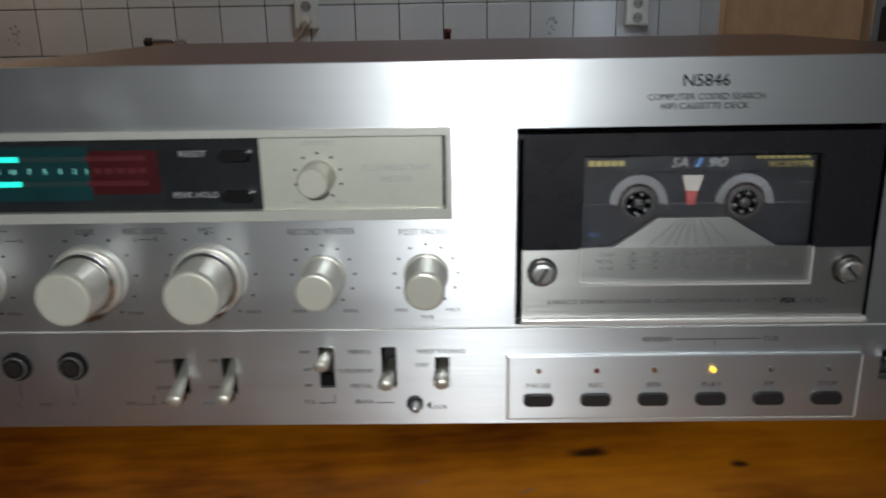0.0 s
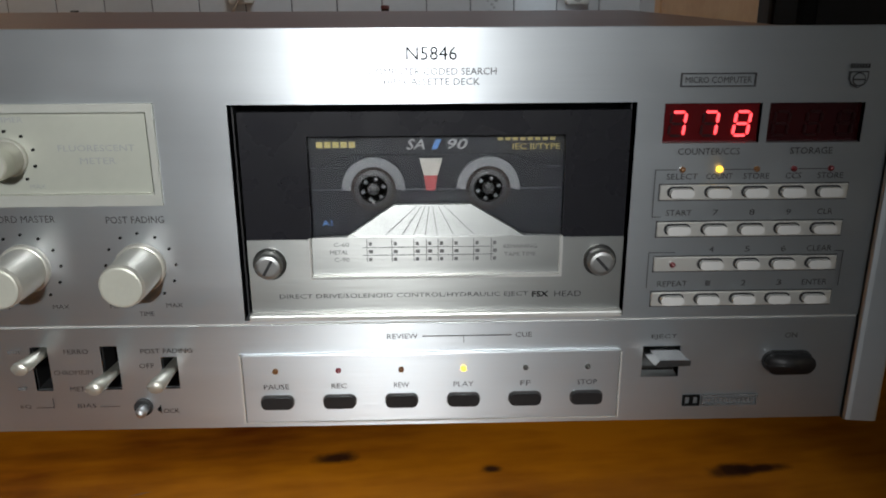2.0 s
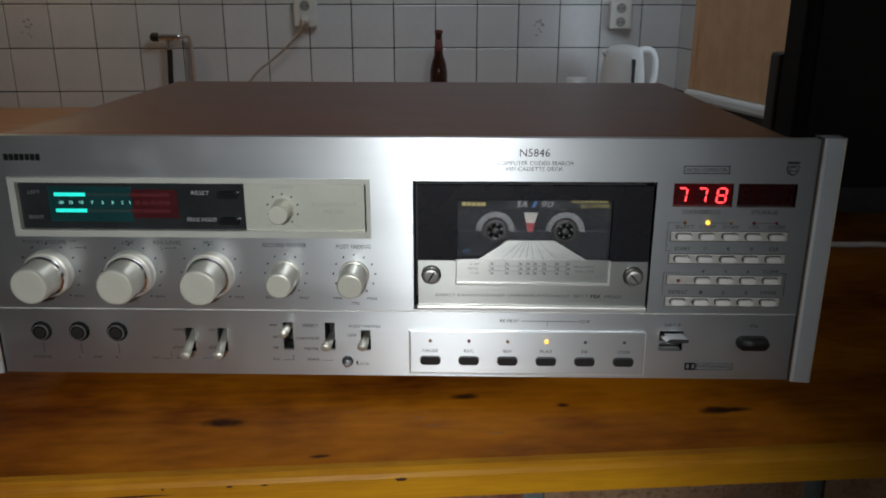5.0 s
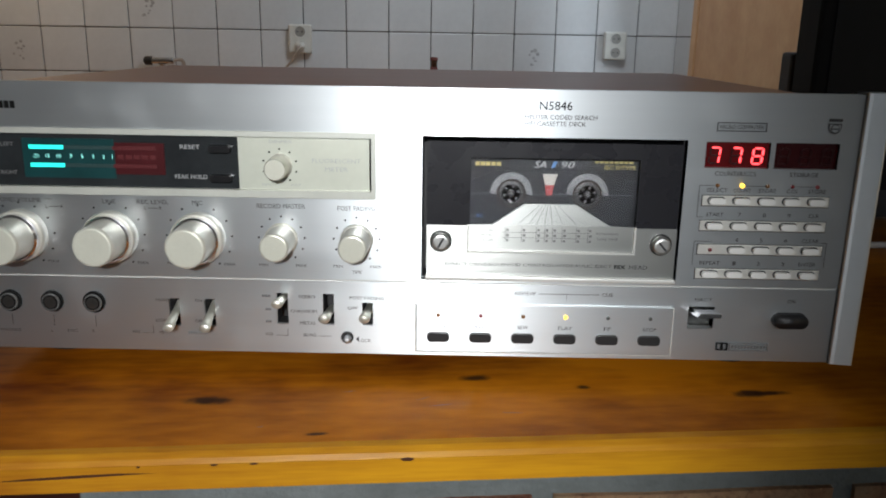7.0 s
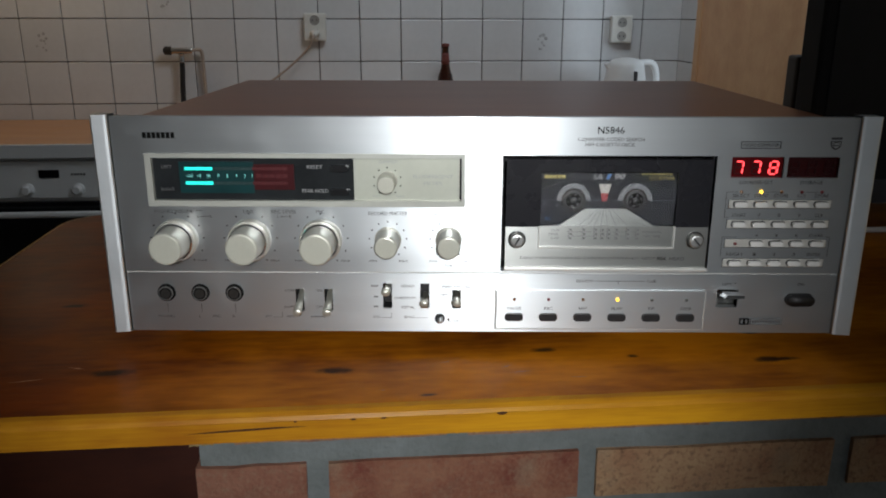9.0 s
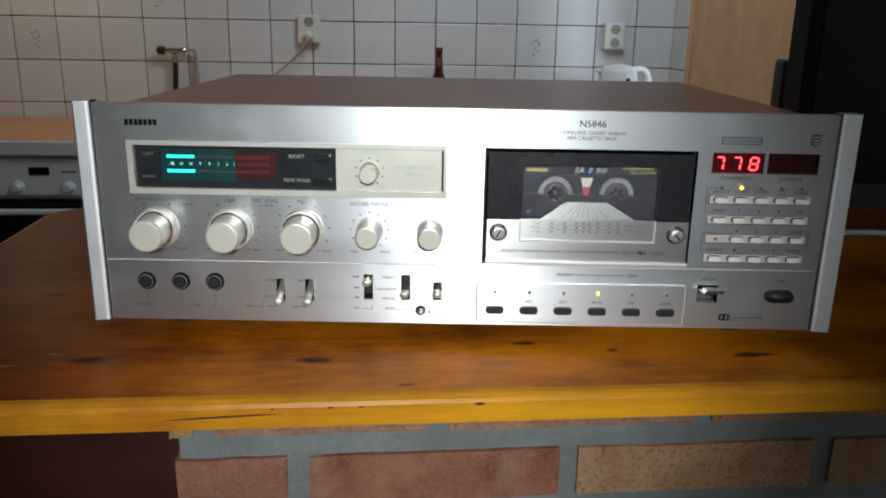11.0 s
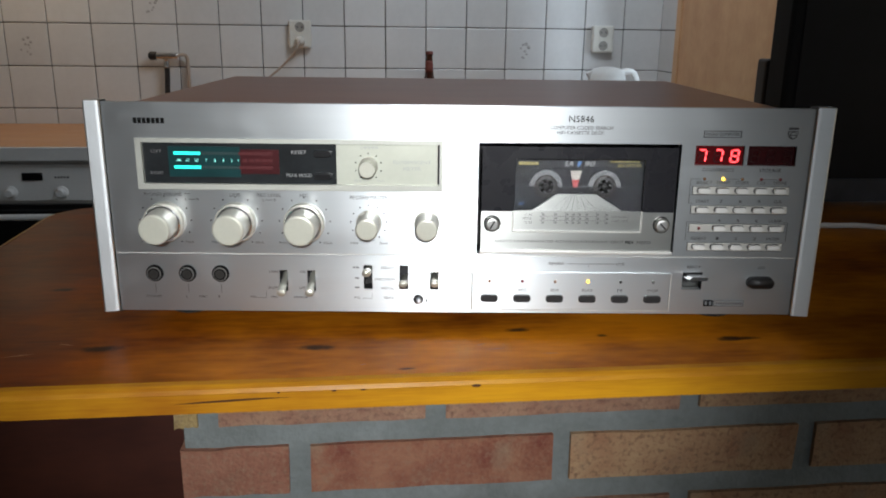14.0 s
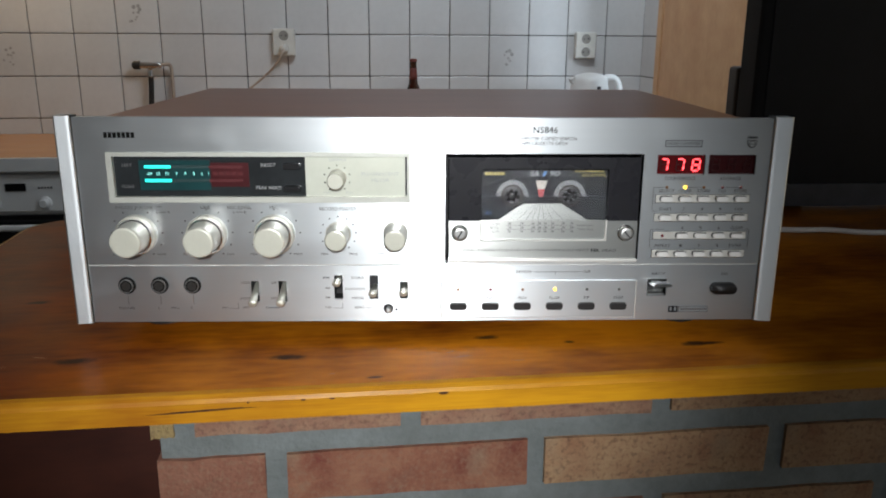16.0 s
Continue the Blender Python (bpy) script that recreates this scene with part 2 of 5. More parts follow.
def add_knots(m, spots):
    """Dark soft-edged knots at places of the board: x, y, half length, half width."""
    n, l = m.node_tree.nodes, m.node_tree.links
    b = n["Principled BSDF"]
    co = next(k for k in n if k.type == "TEX_COORD")
    wob = n.new("ShaderNodeTexNoise")
    wob.inputs["Scale"].default_value, wob.inputs["Detail"].default_value = 160.0, 3
    l.new(co.outputs["Object"], wob.inputs["Vector"])
    for x, y, a, c in spots:
        sub, mul, ln, add, mr, mx = (n.new(k) for k in ("ShaderNodeVectorMath", "ShaderNodeVectorMath", "ShaderNodeVectorMath", "ShaderNodeMath", "ShaderNodeMapRange", "ShaderNodeMix"))
        sub.operation, mul.operation, ln.operation, add.operation = "SUBTRACT", "MULTIPLY", "LENGTH", "MULTIPLY_ADD"
        sub.inputs[1].default_value, mul.inputs[1].default_value = (x, y, 1.052), (1 / a, 1 / c, 90.0)
        l.new(co.outputs["Object"], sub.inputs[0])
        l.new(sub.outputs[0], mul.inputs[0])
        l.new(mul.outputs[0], ln.inputs[0])
        l.new(wob.outputs[0], add.inputs[0])
        add.inputs[1].default_value = 1.1
        l.new(ln.outputs["Value"], add.inputs[2])
        mr.inputs[1].default_value, mr.inputs[2].default_value, mr.inputs[3].default_value, mr.inputs[4].default_value = 0.95, 2.1, 0.95, 0.0
        mr.interpolation_type = "SMOOTHSTEP"
        l.new(add.outputs[0], mr.inputs[0])
        mx.data_type = "RGBA"
        mx.inputs[7].default_value = (0.024, 0.009, 0.006, 1)
        l.new(mr.outputs[0], mx.inputs[0])
        l.new(b.inputs["Base Color"].links[0].from_socket, mx.inputs[6])
        l.new(mx.outputs[2], b.inputs["Base Color"])


def on_bar(wx, wy):
    p = BAR.inverted() @ Vector((wx, wy, 0))
    return p.x, p.y


add_knots(BAR_WOOD, [(*on_bar(wx, wy), a, c) for wx, wy, a, c in ((-0.225, -0.041, 0.0115, 0.0042), (-0.089, -0.036, 0.0110, 0.0038), (0.044, -0.003, 0.0070, 0.0034),
          (0.186, -0.016, 0.0080, 0.0040), (0.196, -0.015, 0.0095, 0.0022), (0.100, -0.012, 0.0035, 0.0022), (-0.300, 0.075, 0.0080, 0.0035), (-0.030, -0.068, 0.0045, 0.0014))])


def add_end_tint(m, start, end):
    """Reddens and darkens the board along it from start to end, with an uneven border."""
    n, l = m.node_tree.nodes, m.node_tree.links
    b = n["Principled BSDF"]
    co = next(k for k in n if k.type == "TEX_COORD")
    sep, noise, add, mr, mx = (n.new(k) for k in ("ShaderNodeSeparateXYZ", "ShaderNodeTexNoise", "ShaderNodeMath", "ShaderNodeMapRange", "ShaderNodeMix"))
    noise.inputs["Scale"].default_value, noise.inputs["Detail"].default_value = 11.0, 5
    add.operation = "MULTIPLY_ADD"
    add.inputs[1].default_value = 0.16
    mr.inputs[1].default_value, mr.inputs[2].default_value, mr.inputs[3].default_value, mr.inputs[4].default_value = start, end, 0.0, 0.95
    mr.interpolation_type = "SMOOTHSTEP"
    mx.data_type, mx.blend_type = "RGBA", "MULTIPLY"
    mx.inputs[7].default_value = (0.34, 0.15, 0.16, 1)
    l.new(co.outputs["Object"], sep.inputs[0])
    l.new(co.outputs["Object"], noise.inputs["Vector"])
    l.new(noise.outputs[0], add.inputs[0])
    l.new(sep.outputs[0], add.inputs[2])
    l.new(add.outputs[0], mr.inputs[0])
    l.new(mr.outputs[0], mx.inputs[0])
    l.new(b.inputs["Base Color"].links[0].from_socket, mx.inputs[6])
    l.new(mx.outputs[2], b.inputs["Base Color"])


add_end_tint(BAR_WOOD, -0.01, -0.20)
SCRATCH = mat("pale_scratch", (0.42, 0.20, 0.09), 0.6, 0, 0.1, 90)
KNOT_HALO = mat("knot_halo", (0.13, 0.042, 0.007), 0.4, 0, 0.15, 90, second=(0.24, 0.085, 0.010))
KNOT = mat("dark_knot", (0.040, 0.013, 0.006), 0.6, 0, 0.1, 120, second=(0.075, 0.024, 0.008), spec=0.2)
PANEL_WOOD = wood("dark_red_wood", (0.070, 0.017, 0.008), (0.038, 0.009, 0.005), 7.0, 0.5, 0.0)
DOOR_PINE = wood("pale_pine", (0.62, 0.37, 0.19), (0.49, 0.265, 0.125), 7.0, 0.5, 0.1, 0.5, True)
WORKTOP = wood("beech_laminate", (0.46, 0.25, 0.12), (0.38, 0.19, 0.085), 8.0, 0.4, 0.1)
WHITE = mat("white_enamel", (0.72, 0.72, 0.70), 0.35, 0, 0.02, 10)
OVEN_GLASS = mat("black_oven_glass", (0.006, 0.006, 0.007), 0.12, 0, 0.1, 20)
TILE = mat("glazed_tile", (0.66, 0.66, 0.655), 0.22, 0, 0.025, 9, 0.06, 25, per_piece=0.05, rough_var=0.05)
GROUT = mat("dark_grout", (0.085, 0.075, 0.068), 0.9, 0, 0.08, 60, 0.3, 300)
PLASTER = mat("plaster", (0.60, 0.60, 0.60), 0.85, 0, 0.03, 5, 0.2, 80)
FLOOR = mat("dark_floor", (0.16, 0.15, 0.14), 0.5, 0, 0.08, 4)
SCREEN = mat("black_screen", (0.006, 0.006, 0.009), 0.4, 0, 0.1, 30, spec=0.25)
BEZEL = mat("dark_grey_bezel", (0.055, 0.056, 0.066), 0.34, 0, 0.1, 40)
SCREEN_FRAME = mat("black_frame", (0.004, 0.004, 0.005), 0.6, 0, 0.1, 30, spec=0.2)
GREY_BOX = mat("dark_brown_cabinet", (0.035, 0.024, 0.020), 0.55, 0, 0.1, 30)
PLASTIC_WHITE = mat("white_plastic", (0.74, 0.74, 0.72), 0.35, 0, 0.02, 20)
# ivory with the shade inside the outlets put into its colour
SOCKET_WELL = mat("shaded_ivory_well", (0.33, 0.31, 0.28), 0.5, 0, 0.06, 40)
SOCKET_WHITE = mat("ivory_socket", (0.70, 0.68, 0.62), 0.35, 0, 0.03, 40)
BOTTLE = mat("brown_glass_bottle", (0.045, 0.012, 0.006), 0.12, 0, 0.1, 40, coat=0.5)
BOTTLE_LABEL = mat("dull_red_label", (0.17, 0.04, 0.03), 0.6, 0, 0.1, 60)
HOSE = mat("black_hose", (0.015, 0.014, 0.014), 0.5, 0, 0.1, 60)
CABLE = mat("white_cable", (0.82, 0.81, 0.78), 0.45, 0, 0.03, 60)
CABLE_BEIGE = mat("beige_cable", (0.42, 0.34, 0.27), 0.5, 0, 0.04, 60)
MORTAR = mat("grey_mortar", (0.21, 0.235, 0.235), 0.9, 0, 0.06, 16, 0.9, 200, second=(0.125, 0.14, 0.135))
SMUDGE = mat("grey_flower_print", (0.45, 0.44, 0.43), 0.3, 0, 0.12, 90)


def brick_mat(name, light, dark, spot):
    m = mat(name, light, 0.88, 0, 0.1, 34, 1.0, 300, second=dark, spec=0.25, per_piece=0.12)
    n, l = m.node_tree.nodes, m.node_tree.links
    b = n["Principled BSDF"]
    src = b.inputs["Base Color"].links[0].from_socket
    sp, cr, mx = n.new("ShaderNodeTexNoise"), n.new("ShaderNodeMapRange"), n.new("ShaderNodeMix")
    sp.inputs["Scale"].default_value, sp.inputs["Detail"].default_value = 210.0, 7
    cr.inputs[1].default_value, cr.inputs[2].default_value = 0.50, 0.82
    mx.data_type = "RGBA"
    mx.inputs[7].default_value = (*spot, 1)
    co = next(k for k in n if k.type == "TEX_COORD")
    l.new(co.outputs["Object"], sp.inputs["Vector"])
    l.new(sp.outputs[0], cr.inputs[0])
    l.new(cr.outputs[0], mx.inputs[0])
    l.new(src, mx.inputs[6])
    # mortar smeared over the face in places
    sm, sr, sx = n.new("ShaderNodeTexNoise"), n.new("ShaderNodeMapRange"), n.new("ShaderNodeMix")
    sm.inputs["Scale"].default_value, sm.inputs["Detail"].default_value = 26.0, 6
    sr.inputs[1].default_value, sr.inputs[2].default_value, sr.inputs[4].default_value = 0.56, 0.74, 0.45
    sx.data_type = "RGBA"
    sx.inputs[7].default_value = (0.28, 0.22, 0.15, 1)
    l.new(co.outputs["Object"], sm.inputs["Vector"])
    l.new(sm.outputs[0], sr.inputs[0])
    l.new(sr.outputs[0], sx.inputs[0])
    l.new(mx.outputs[2], sx.inputs[6])
    l.new(sx.outputs[2], b.inputs["Base Color"])
    return m


BRICK_TAN = brick_mat("tan_brick", (0.40, 0.265, 0.150), (0.27, 0.140, 0.08), (0.13, 0.07, 0.045))
BRICK_PINK = brick_mat("pink_brick", (0.36, 0.225, 0.145), (0.23, 0.105, 0.075), (0.12, 0.06, 0.045))
BRICK_RED_DULL = brick_mat("dull_red_brick", (0.31, 0.150, 0.100), (0.19, 0.075, 0.050), (0.28, 0.18, 0.12))
BRICK_RED_TWO = brick_mat("mottled_red_brick", (0.33, 0.165, 0.100), (0.17, 0.048, 0.034), (0.26, 0.15, 0.10))
BRICK_YELLOW = brick_mat("yellow_brick", (0.40, 0.30, 0.14), (0.30, 0.21, 0.09), (0.16, 0.10, 0.05))

_glass = bpy.data.materials.new("door_glass")
_glass.use_nodes = True
_gb = _glass.node_tree.nodes["Principled BSDF"]
_gb.inputs["Base Color"].default_value = (0.78, 0.79, 0.80, 1)
_gb.inputs["Transmission Weight"].default_value, _gb.inputs["Roughness"].default_value, _gb.inputs["IOR"].default_value = 1.0, 0.03, 1.45
GLASS = _glass


# ---- mesh helpers ----
def mesh_of(name, bm, material, smooth=False):
    me = bpy.data.meshes.new(name)
    bmesh.ops.recalc_face_normals(bm, faces=bm.faces)
    for f in bm.faces:
        f.smooth = smooth
    bm.to_mesh(me)
    bm.free()
    me.materials.append(material)
    if "UVMap" not in me.uv_layers:
        uv = me.uv_layers.new(name="UVMap")
        co = np.empty(len(me.vertices) * 3)
        me.vertices.foreach_get("co", co)
        co = co.reshape(-1, 3)
        idx = np.empty(len(me.loops), dtype=np.int32)
        me.loops.foreach_get("vertex_index", idx)
        uv.data.foreach_set("uv", np.stack([co[idx, 2], co[idx, 0]], 1).astype(np.float32).ravel())
    return me


def part(name, bm, material, parent=None, label="", at=(0, 0, 0), smooth=False):
    """Links a bmesh (or a ready mesh) as one mesh object under a thing or a part."""
    me = bm if isinstance(bm, bpy.types.Mesh) else mesh_of(name, bm, material, smooth)
    ob = new(name, me)
    ob.location = at
    ob.parent = parent
    return tagged(ob, label)


def thing(name, m, label, category, group="", kind=""):
    ob = new(name)
    ob.empty_display_size = 0.02
    ob.matrix_world = m
    return tagged(ob, label, category, group, kind)


def box(x0, x1, y0, y1, z0, z1, bevel=0.0, seg=2, bm=None):
    bm = bm or bmesh.new()
    made = bmesh.ops.create_cube(bm, size=1)["verts"]
    bmesh.ops.scale(bm, vec=(x1 - x0, y1 - y0, z1 - z0), verts=made)
    bmesh.ops.translate(bm, vec=((x0 + x1) / 2, (y0 + y1) / 2, (z0 + z1) / 2), verts=made)
    if bevel:
        es = list({e for v in made for e in v.link_edges})
        bmesh.ops.bevel(bm, geom=es, offset=bevel, segments=seg, affect="EDGES", profile=0.5)
    return bm


def lathe(profile, axis="y", at=(0, 0, 0), steps=40, bm=None):
    """A turned body: profile rows are (radius, distance along the axis)."""
    bm = bm or bmesh.new()
    rings = []
    for rad, d in profile:
        ring = []
        for i in range(steps):
            a = 2 * math.pi * i / steps
            c, s = rad * math.cos(a), rad * math.sin(a)
            p = (c, d, s) if axis == "y" else (c, s, d) if axis == "z" else (d, c, s)
            ring.append(bm.verts.new(Vector(p) + Vector(at)))
        rings.append(ring)
    for a, b in zip(rings, rings[1:]):
        for i in range(steps):
            bm.faces.new((a[i], a[(i + 1) % steps], b[(i + 1) % steps], b[i]))
    for ring in (rings[0], rings[-1]):
        bm.faces.new(ring)
    return bm


def prism(outline, y0, y1, bm=None, chamfer=0.0):
    """A flat outline of (x, z) drawn out from y0 (front) to y1."""
    bm = bm or bmesh.new()
    f = [bm.verts.new((x, y0, z)) for x, z in outline]
    b = [bm.verts.new((x, y1, z)) for x, z in outline]
    bm.faces.new(f)
    bm.faces.new(b[::-1])
    for i in range(len(f)):
        j = (i + 1) % len(f)
        bm.faces.new((f[i], b[i], b[j], f[j]))
    return bm


def pill(w, h, steps=8, r=None):
    """Outline of a rounded rectangle."""
    r = min(r or h / 2, h / 2, w / 2)
    pts = []
    for cx, cz, a0 in ((w / 2 - r, h / 2 - r, 0), (-w / 2 + r, h / 2 - r, 90), (-w / 2 + r, -h / 2 + r, 180), (w / 2 - r, -h / 2 + r, 270)):
        for i in range(steps + 1):
            a = radians(a0 + 90 * i / steps)
            pts.append((cx + r * math.cos(a), cz + r * math.sin(a)))
    return pts


def plate(x0, x1, z0, z1, y0, y1, holes=()):
    """An upright plate with true rectangular openings (x0, x1, z0, z1)."""
    xs = sorted({x0, x1, *(v for h in holes for v in h[:2])})
    zs = sorted({z0, z1, *(v for h in holes for v in h[2:])})
    bm, front, back = bmesh.new(), {}, {}

    def solid(i, k):
        if not (0 <= i < len(xs) - 1 and 0 <= k < len(zs) - 1):
            return False
        cx, cz = (xs[i] + xs[i + 1]) / 2, (zs[k] + zs[k + 1]) / 2
        return not any(h[0] < cx < h[1] and h[2] < cz < h[3] for h in holes)

    def vert(store, i, k, y):
        if (i, k) not in store:
            store[i, k] = bm.verts.new((xs[i], y, zs[k]))
        return store[i, k]

    for i in range(len(xs) - 1):
        for k in range(len(zs) - 1):
            if not solid(i, k):
                continue
            q = [(i, k), (i + 1, k), (i + 1, k + 1), (i, k + 1)]
            bm.faces.new([vert(front, *c, y0) for c in q])
            bm.faces.new([vert(back, *c, y1) for c in q][::-1])
            for (a, b), (di, dk) in zip(((0, 1), (1, 2), (2, 3), (3, 0)), ((0, -1), (1, 0), (0, 1), (-1, 0))):
                if not solid(i + di, k + dk):
                    bm.faces.new((vert(front, *q[a], y0), vert(back, *q[a], y1), vert(back, *q[b], y1), vert(front, *q[b], y0)))
    return bm


def tube(points, radius, steps=8, smooth_steps=6):
    """A round cable or pipe through the points."""
    cu = bpy.data.curves.new("tube", "CURVE")
    cu.dimensions, cu.bevel_depth, cu.bevel_resolution, cu.resolution_u, cu.use_fill_caps = "3D", radius, 3, smooth_steps, True
    sp = cu.splines.new("NURBS")
    sp.points.add(len(points) - 1)
    for p, co in zip(sp.points, points):
        p.co = (*co, 1)
    sp.use_endpoint_u, sp.order_u = True, 3
    ob = bpy.data.objects.new("tube", cu)
    me = bpy.data.meshes.new_from_object(ob)
    bpy.data.objects.remove(ob)
    bm = bmesh.new()
    bm.from_mesh(me)
    bpy.data.meshes.remove(me)
    return bm


def letters(text, size, width=None, bold=0.0, shear=0.0):
    """The text as a thin upright mesh, centred, of that letter height and width."""
    cu = bpy.data.curves.new("text", "FONT")
    cu.body, cu.size, cu.align_x, cu.align_y, cu.resolution_u, cu.offset, cu.shear = text, 1.0, "CENTER", "CENTER", 2, bold, shear
    ob = bpy.data.objects.new("text", cu)
    me = bpy.data.meshes.new_from_object(ob)
    bpy.data.objects.remove(ob)
    bm = bmesh.new()
    bm.from_mesh(me)
    bpy.data.meshes.remove(me)
    xs, ys = [v.co.x for v in bm.verts], [v.co.y for v in bm.verts]
    w, h = max(xs) - min(xs), max(ys) - min(ys)
    sz = size / h
    sx = (width / w) if width else sz
    mx, my = (max(xs) + min(xs)) / 2, (max(ys) + min(ys)) / 2
    for v in bm.verts:
        v.co = Vector(((v.co.x - mx) * sx, 0, (v.co.y - my) * sz))
    return bm


def write(text, x, h, size, material, parent, width=None, y=-0.0006, bold=0.0, shear=0.0, label=""):
    return part("lettering", letters(text, size, width, bold, shear), material, parent, label, (x, y, h + LIFT))


def bars(x0, x1, h, size, material, parent, n, y=-0.0006, gap=0.3):
    """A line of small plain blocks."""
    w = (x1 - x0) / n
    me = mesh_of("printed_bar", box(-w * (1 - gap) / 2, w * (1 - gap) / 2, y - 0.0001, y + 0.0001, -size / 2, size / 2), material)
    for i in range(n):
        part("printed_bar", me, material, parent, "", (x0 + (i + 0.5 - gap / 2) * w, 0, h + LIFT))


def line(x0, x1, h0, h1, material, parent, y=-0.0006):
    return part("printed_line", box(x0, x1, y - 0.0001, y + 0.0001, h0 + LIFT, h1 + LIFT), material, parent)


# ---- room ----
def structure(name, bm, material, m=None, label="", category=""):
    ob = part(name, bm, material)
    if m:
        ob.matrix_world = m
    return tagged(ob, label, category or name.split("_")[0], kind="structure")


structure("floor", box(-3.2, 3.2, -3.2, 3.2, -0.05, 0.0), FLOOR, None, "dark floor of the kitchen and living room", "floor")
# the ceiling's opening is added for the kitchen fill light
structure("ceiling", plate(-3.2, 3.2, -3.2, 3.2, 0, 0.06, [(-0.15, 0.75, 0.95, 1.55)]), PLASTER, Matrix.Translation((0, 0, 2.56)) @ Matrix.Rotation(radians(-90), 4, "X"), "plain plaster ceiling with an opening added for the kitchen fill light", "ceiling")
# the south wall's opening is added for the room fill light
structure("wall_south", plate(-3.2, 3.2, 0, 2.5, -3.3, -3.2, [(-0.3, 1.1, 1.55, 2.35)]), PLASTER, None, "plain plaster wall with an opening added for the room fill light, behind the bar", "wall")
structure("wall_west", box(-3.3, -3.2, -3.2, 3.2, 0, 2.5), PLASTER, None, "plain plaster side wall of the room", "wall")
wall_north = structure("wall_north", box(-3.2, 3.4, 0.008, 0.12, 0, 2.5), GROUT, WALL, "white glazed kitchen tiles with dark grout joints", "wall")
side_return = structure("wall_return", box(1.050, 1.16, -0.36, 0.008, 0, 2.5), GROUT, WALL, "short tiled return wall beside the kitchen counter", "wall")
east = plate(-3.4, 0.12, 0, 2.5, 0, 0.1, [(-2.1, -1.35, 1.2, 1.95)])
structure("wall_east", east, PLASTER, WALL @ Matrix.Translation((2.2, 0, 0)) @ Matrix.Rotation(radians(90), 4, "Z"), "plain plaster wall with a window opening", "wall")

# unseen wall, added to keep the kitchen lamps' light off the bar
P, Q = Vector((0.965, 1.50, 0)), Vector((1.36, 0.46, 0))
PART = Matrix.Translation(P) @ Matrix.Rotation(math.atan2((Q - P).y, (Q - P).x), 4, "Z")
structure("wall_partition", box(0.0, (Q - P).length, 0.0, 0.07, 0, 2.5), PLASTER, PART, "plain wall added out of view to keep kitchen light off the bar", "wall")

# bar: brick pier, wooden top
structure("mortar_bed", box(-0.203, 1.1, 0.183, 0.275, 0, 1.034), MORTAR, BAR, "grey mortar core of the brick bar front", "brick wall")
structure("bar_side_panel", box(-0.62, -0.2035, 0.26, 0.28, 0, 1.034), PANEL_WOOD, BAR, "dark red-brown wooden panel under the bar top", "panel")


def bar_top():
    bm = bmesh.new()
    pts = [(1.2, 0.0), (1.2, 0.485)]
    for i in range(9):
        a = radians(90 + 90 * i / 8)
        pts.append((-0.335 + 0.055 * math.cos(a), 0.430 + 0.055 * math.sin(a)))
    pts += [(-0.390, 0.05)] + [(-0.350 - 0.04 * math.cos(radians(90 * i / 6)), 0.04 - 0.04 * math.sin(radians(90 * i / 6))) for i in range(7)]
    pts = [p for i, p in enumerate(pts) if math.dist(p, pts[i - 1]) > 0.0005]
    n = len(pts)

    def inset(i, by):
        """The corner moved inwards along the halved angle of its two edges."""
        (ax, ay), (px, py), (cx, cy) = pts[i - 1], pts[i], pts[(i + 1) % n]
        u, v = Vector((px - ax, py - ay)).normalized(), Vector((cx - px, cy - py)).normalized()
        side = (Vector((-u.y, u.x)) + Vector((-v.y, v.x))).normalized()
        return px + side.x * by / max(0.5, side.dot(Vector((-u.y, u.x)))), py + side.y * by / max(0.5, side.dot(Vector((-u.y, u.x))))

    rings = [[bm.verts.new((*inset(i, by), z)) for i in range(n)] for by, z in ((0.0070, 1.0520), (0.0034, 1.0512), (0.0010, 1.0490), (0.0, 1.0466), (0.0, 1.0345))]
    bm.faces.new(rings[0])
    bm.faces.new(rings[-1][::-1])
    for p, q in zip(rings, rings[1:]):
        for i in range(n):
            j = (i + 1) % n
            bm.faces.new((p[i], q[i], q[j], p[j]))
    return bm


top = thing("bar_top", BAR, "varnished honey-coloured pine bar top with dark knots", "bar top")
board = part("board", bar_top(), BAR_WOOD, top)
board.data.materials.append(EDGE_WOOD)
for f in board.data.polygons:
    if f.normal.z < 0.985:
        f.material_index = 1


# ---- cassette deck ----
deck = thing("cassette_deck", DECK, "silver brushed-aluminium cassette deck with brown veneer cover on the bar top", "cassette deck")
L = LIFT
HOLES_UP = [(-0.2055, -0.0105, 0.087 + L, 0.1175 + L), (0.0145, 0.1465, 0.0435 + L, 0.118 + L), (0.1555, 0.1875, 0.1045 + L, 0.1175 + L), (0.190, 0.2215, 0.1045 + L, 0.1175 + L)]
SLOTS = [(-0.118, -0.1125, 0.0155, 0.0305, 0.0165), (-0.0993, -0.0938, 0.0155, 0.0305, 0.0165), (-0.0612, -0.0553, 0.0175, 0.0345, 0.0305),
         (-0.0370, -0.0311, 0.0175, 0.0345, 0.0235), (-0.0163, -0.0106, 0.0175, 0.0300, 0.0245)]
HOLES_LOW = [(a, b, c + L, d + L) for a, b, c, d, _ in SLOTS] + [(0.155, 0.1685, 0.019 + L, 0.0312 + L)]


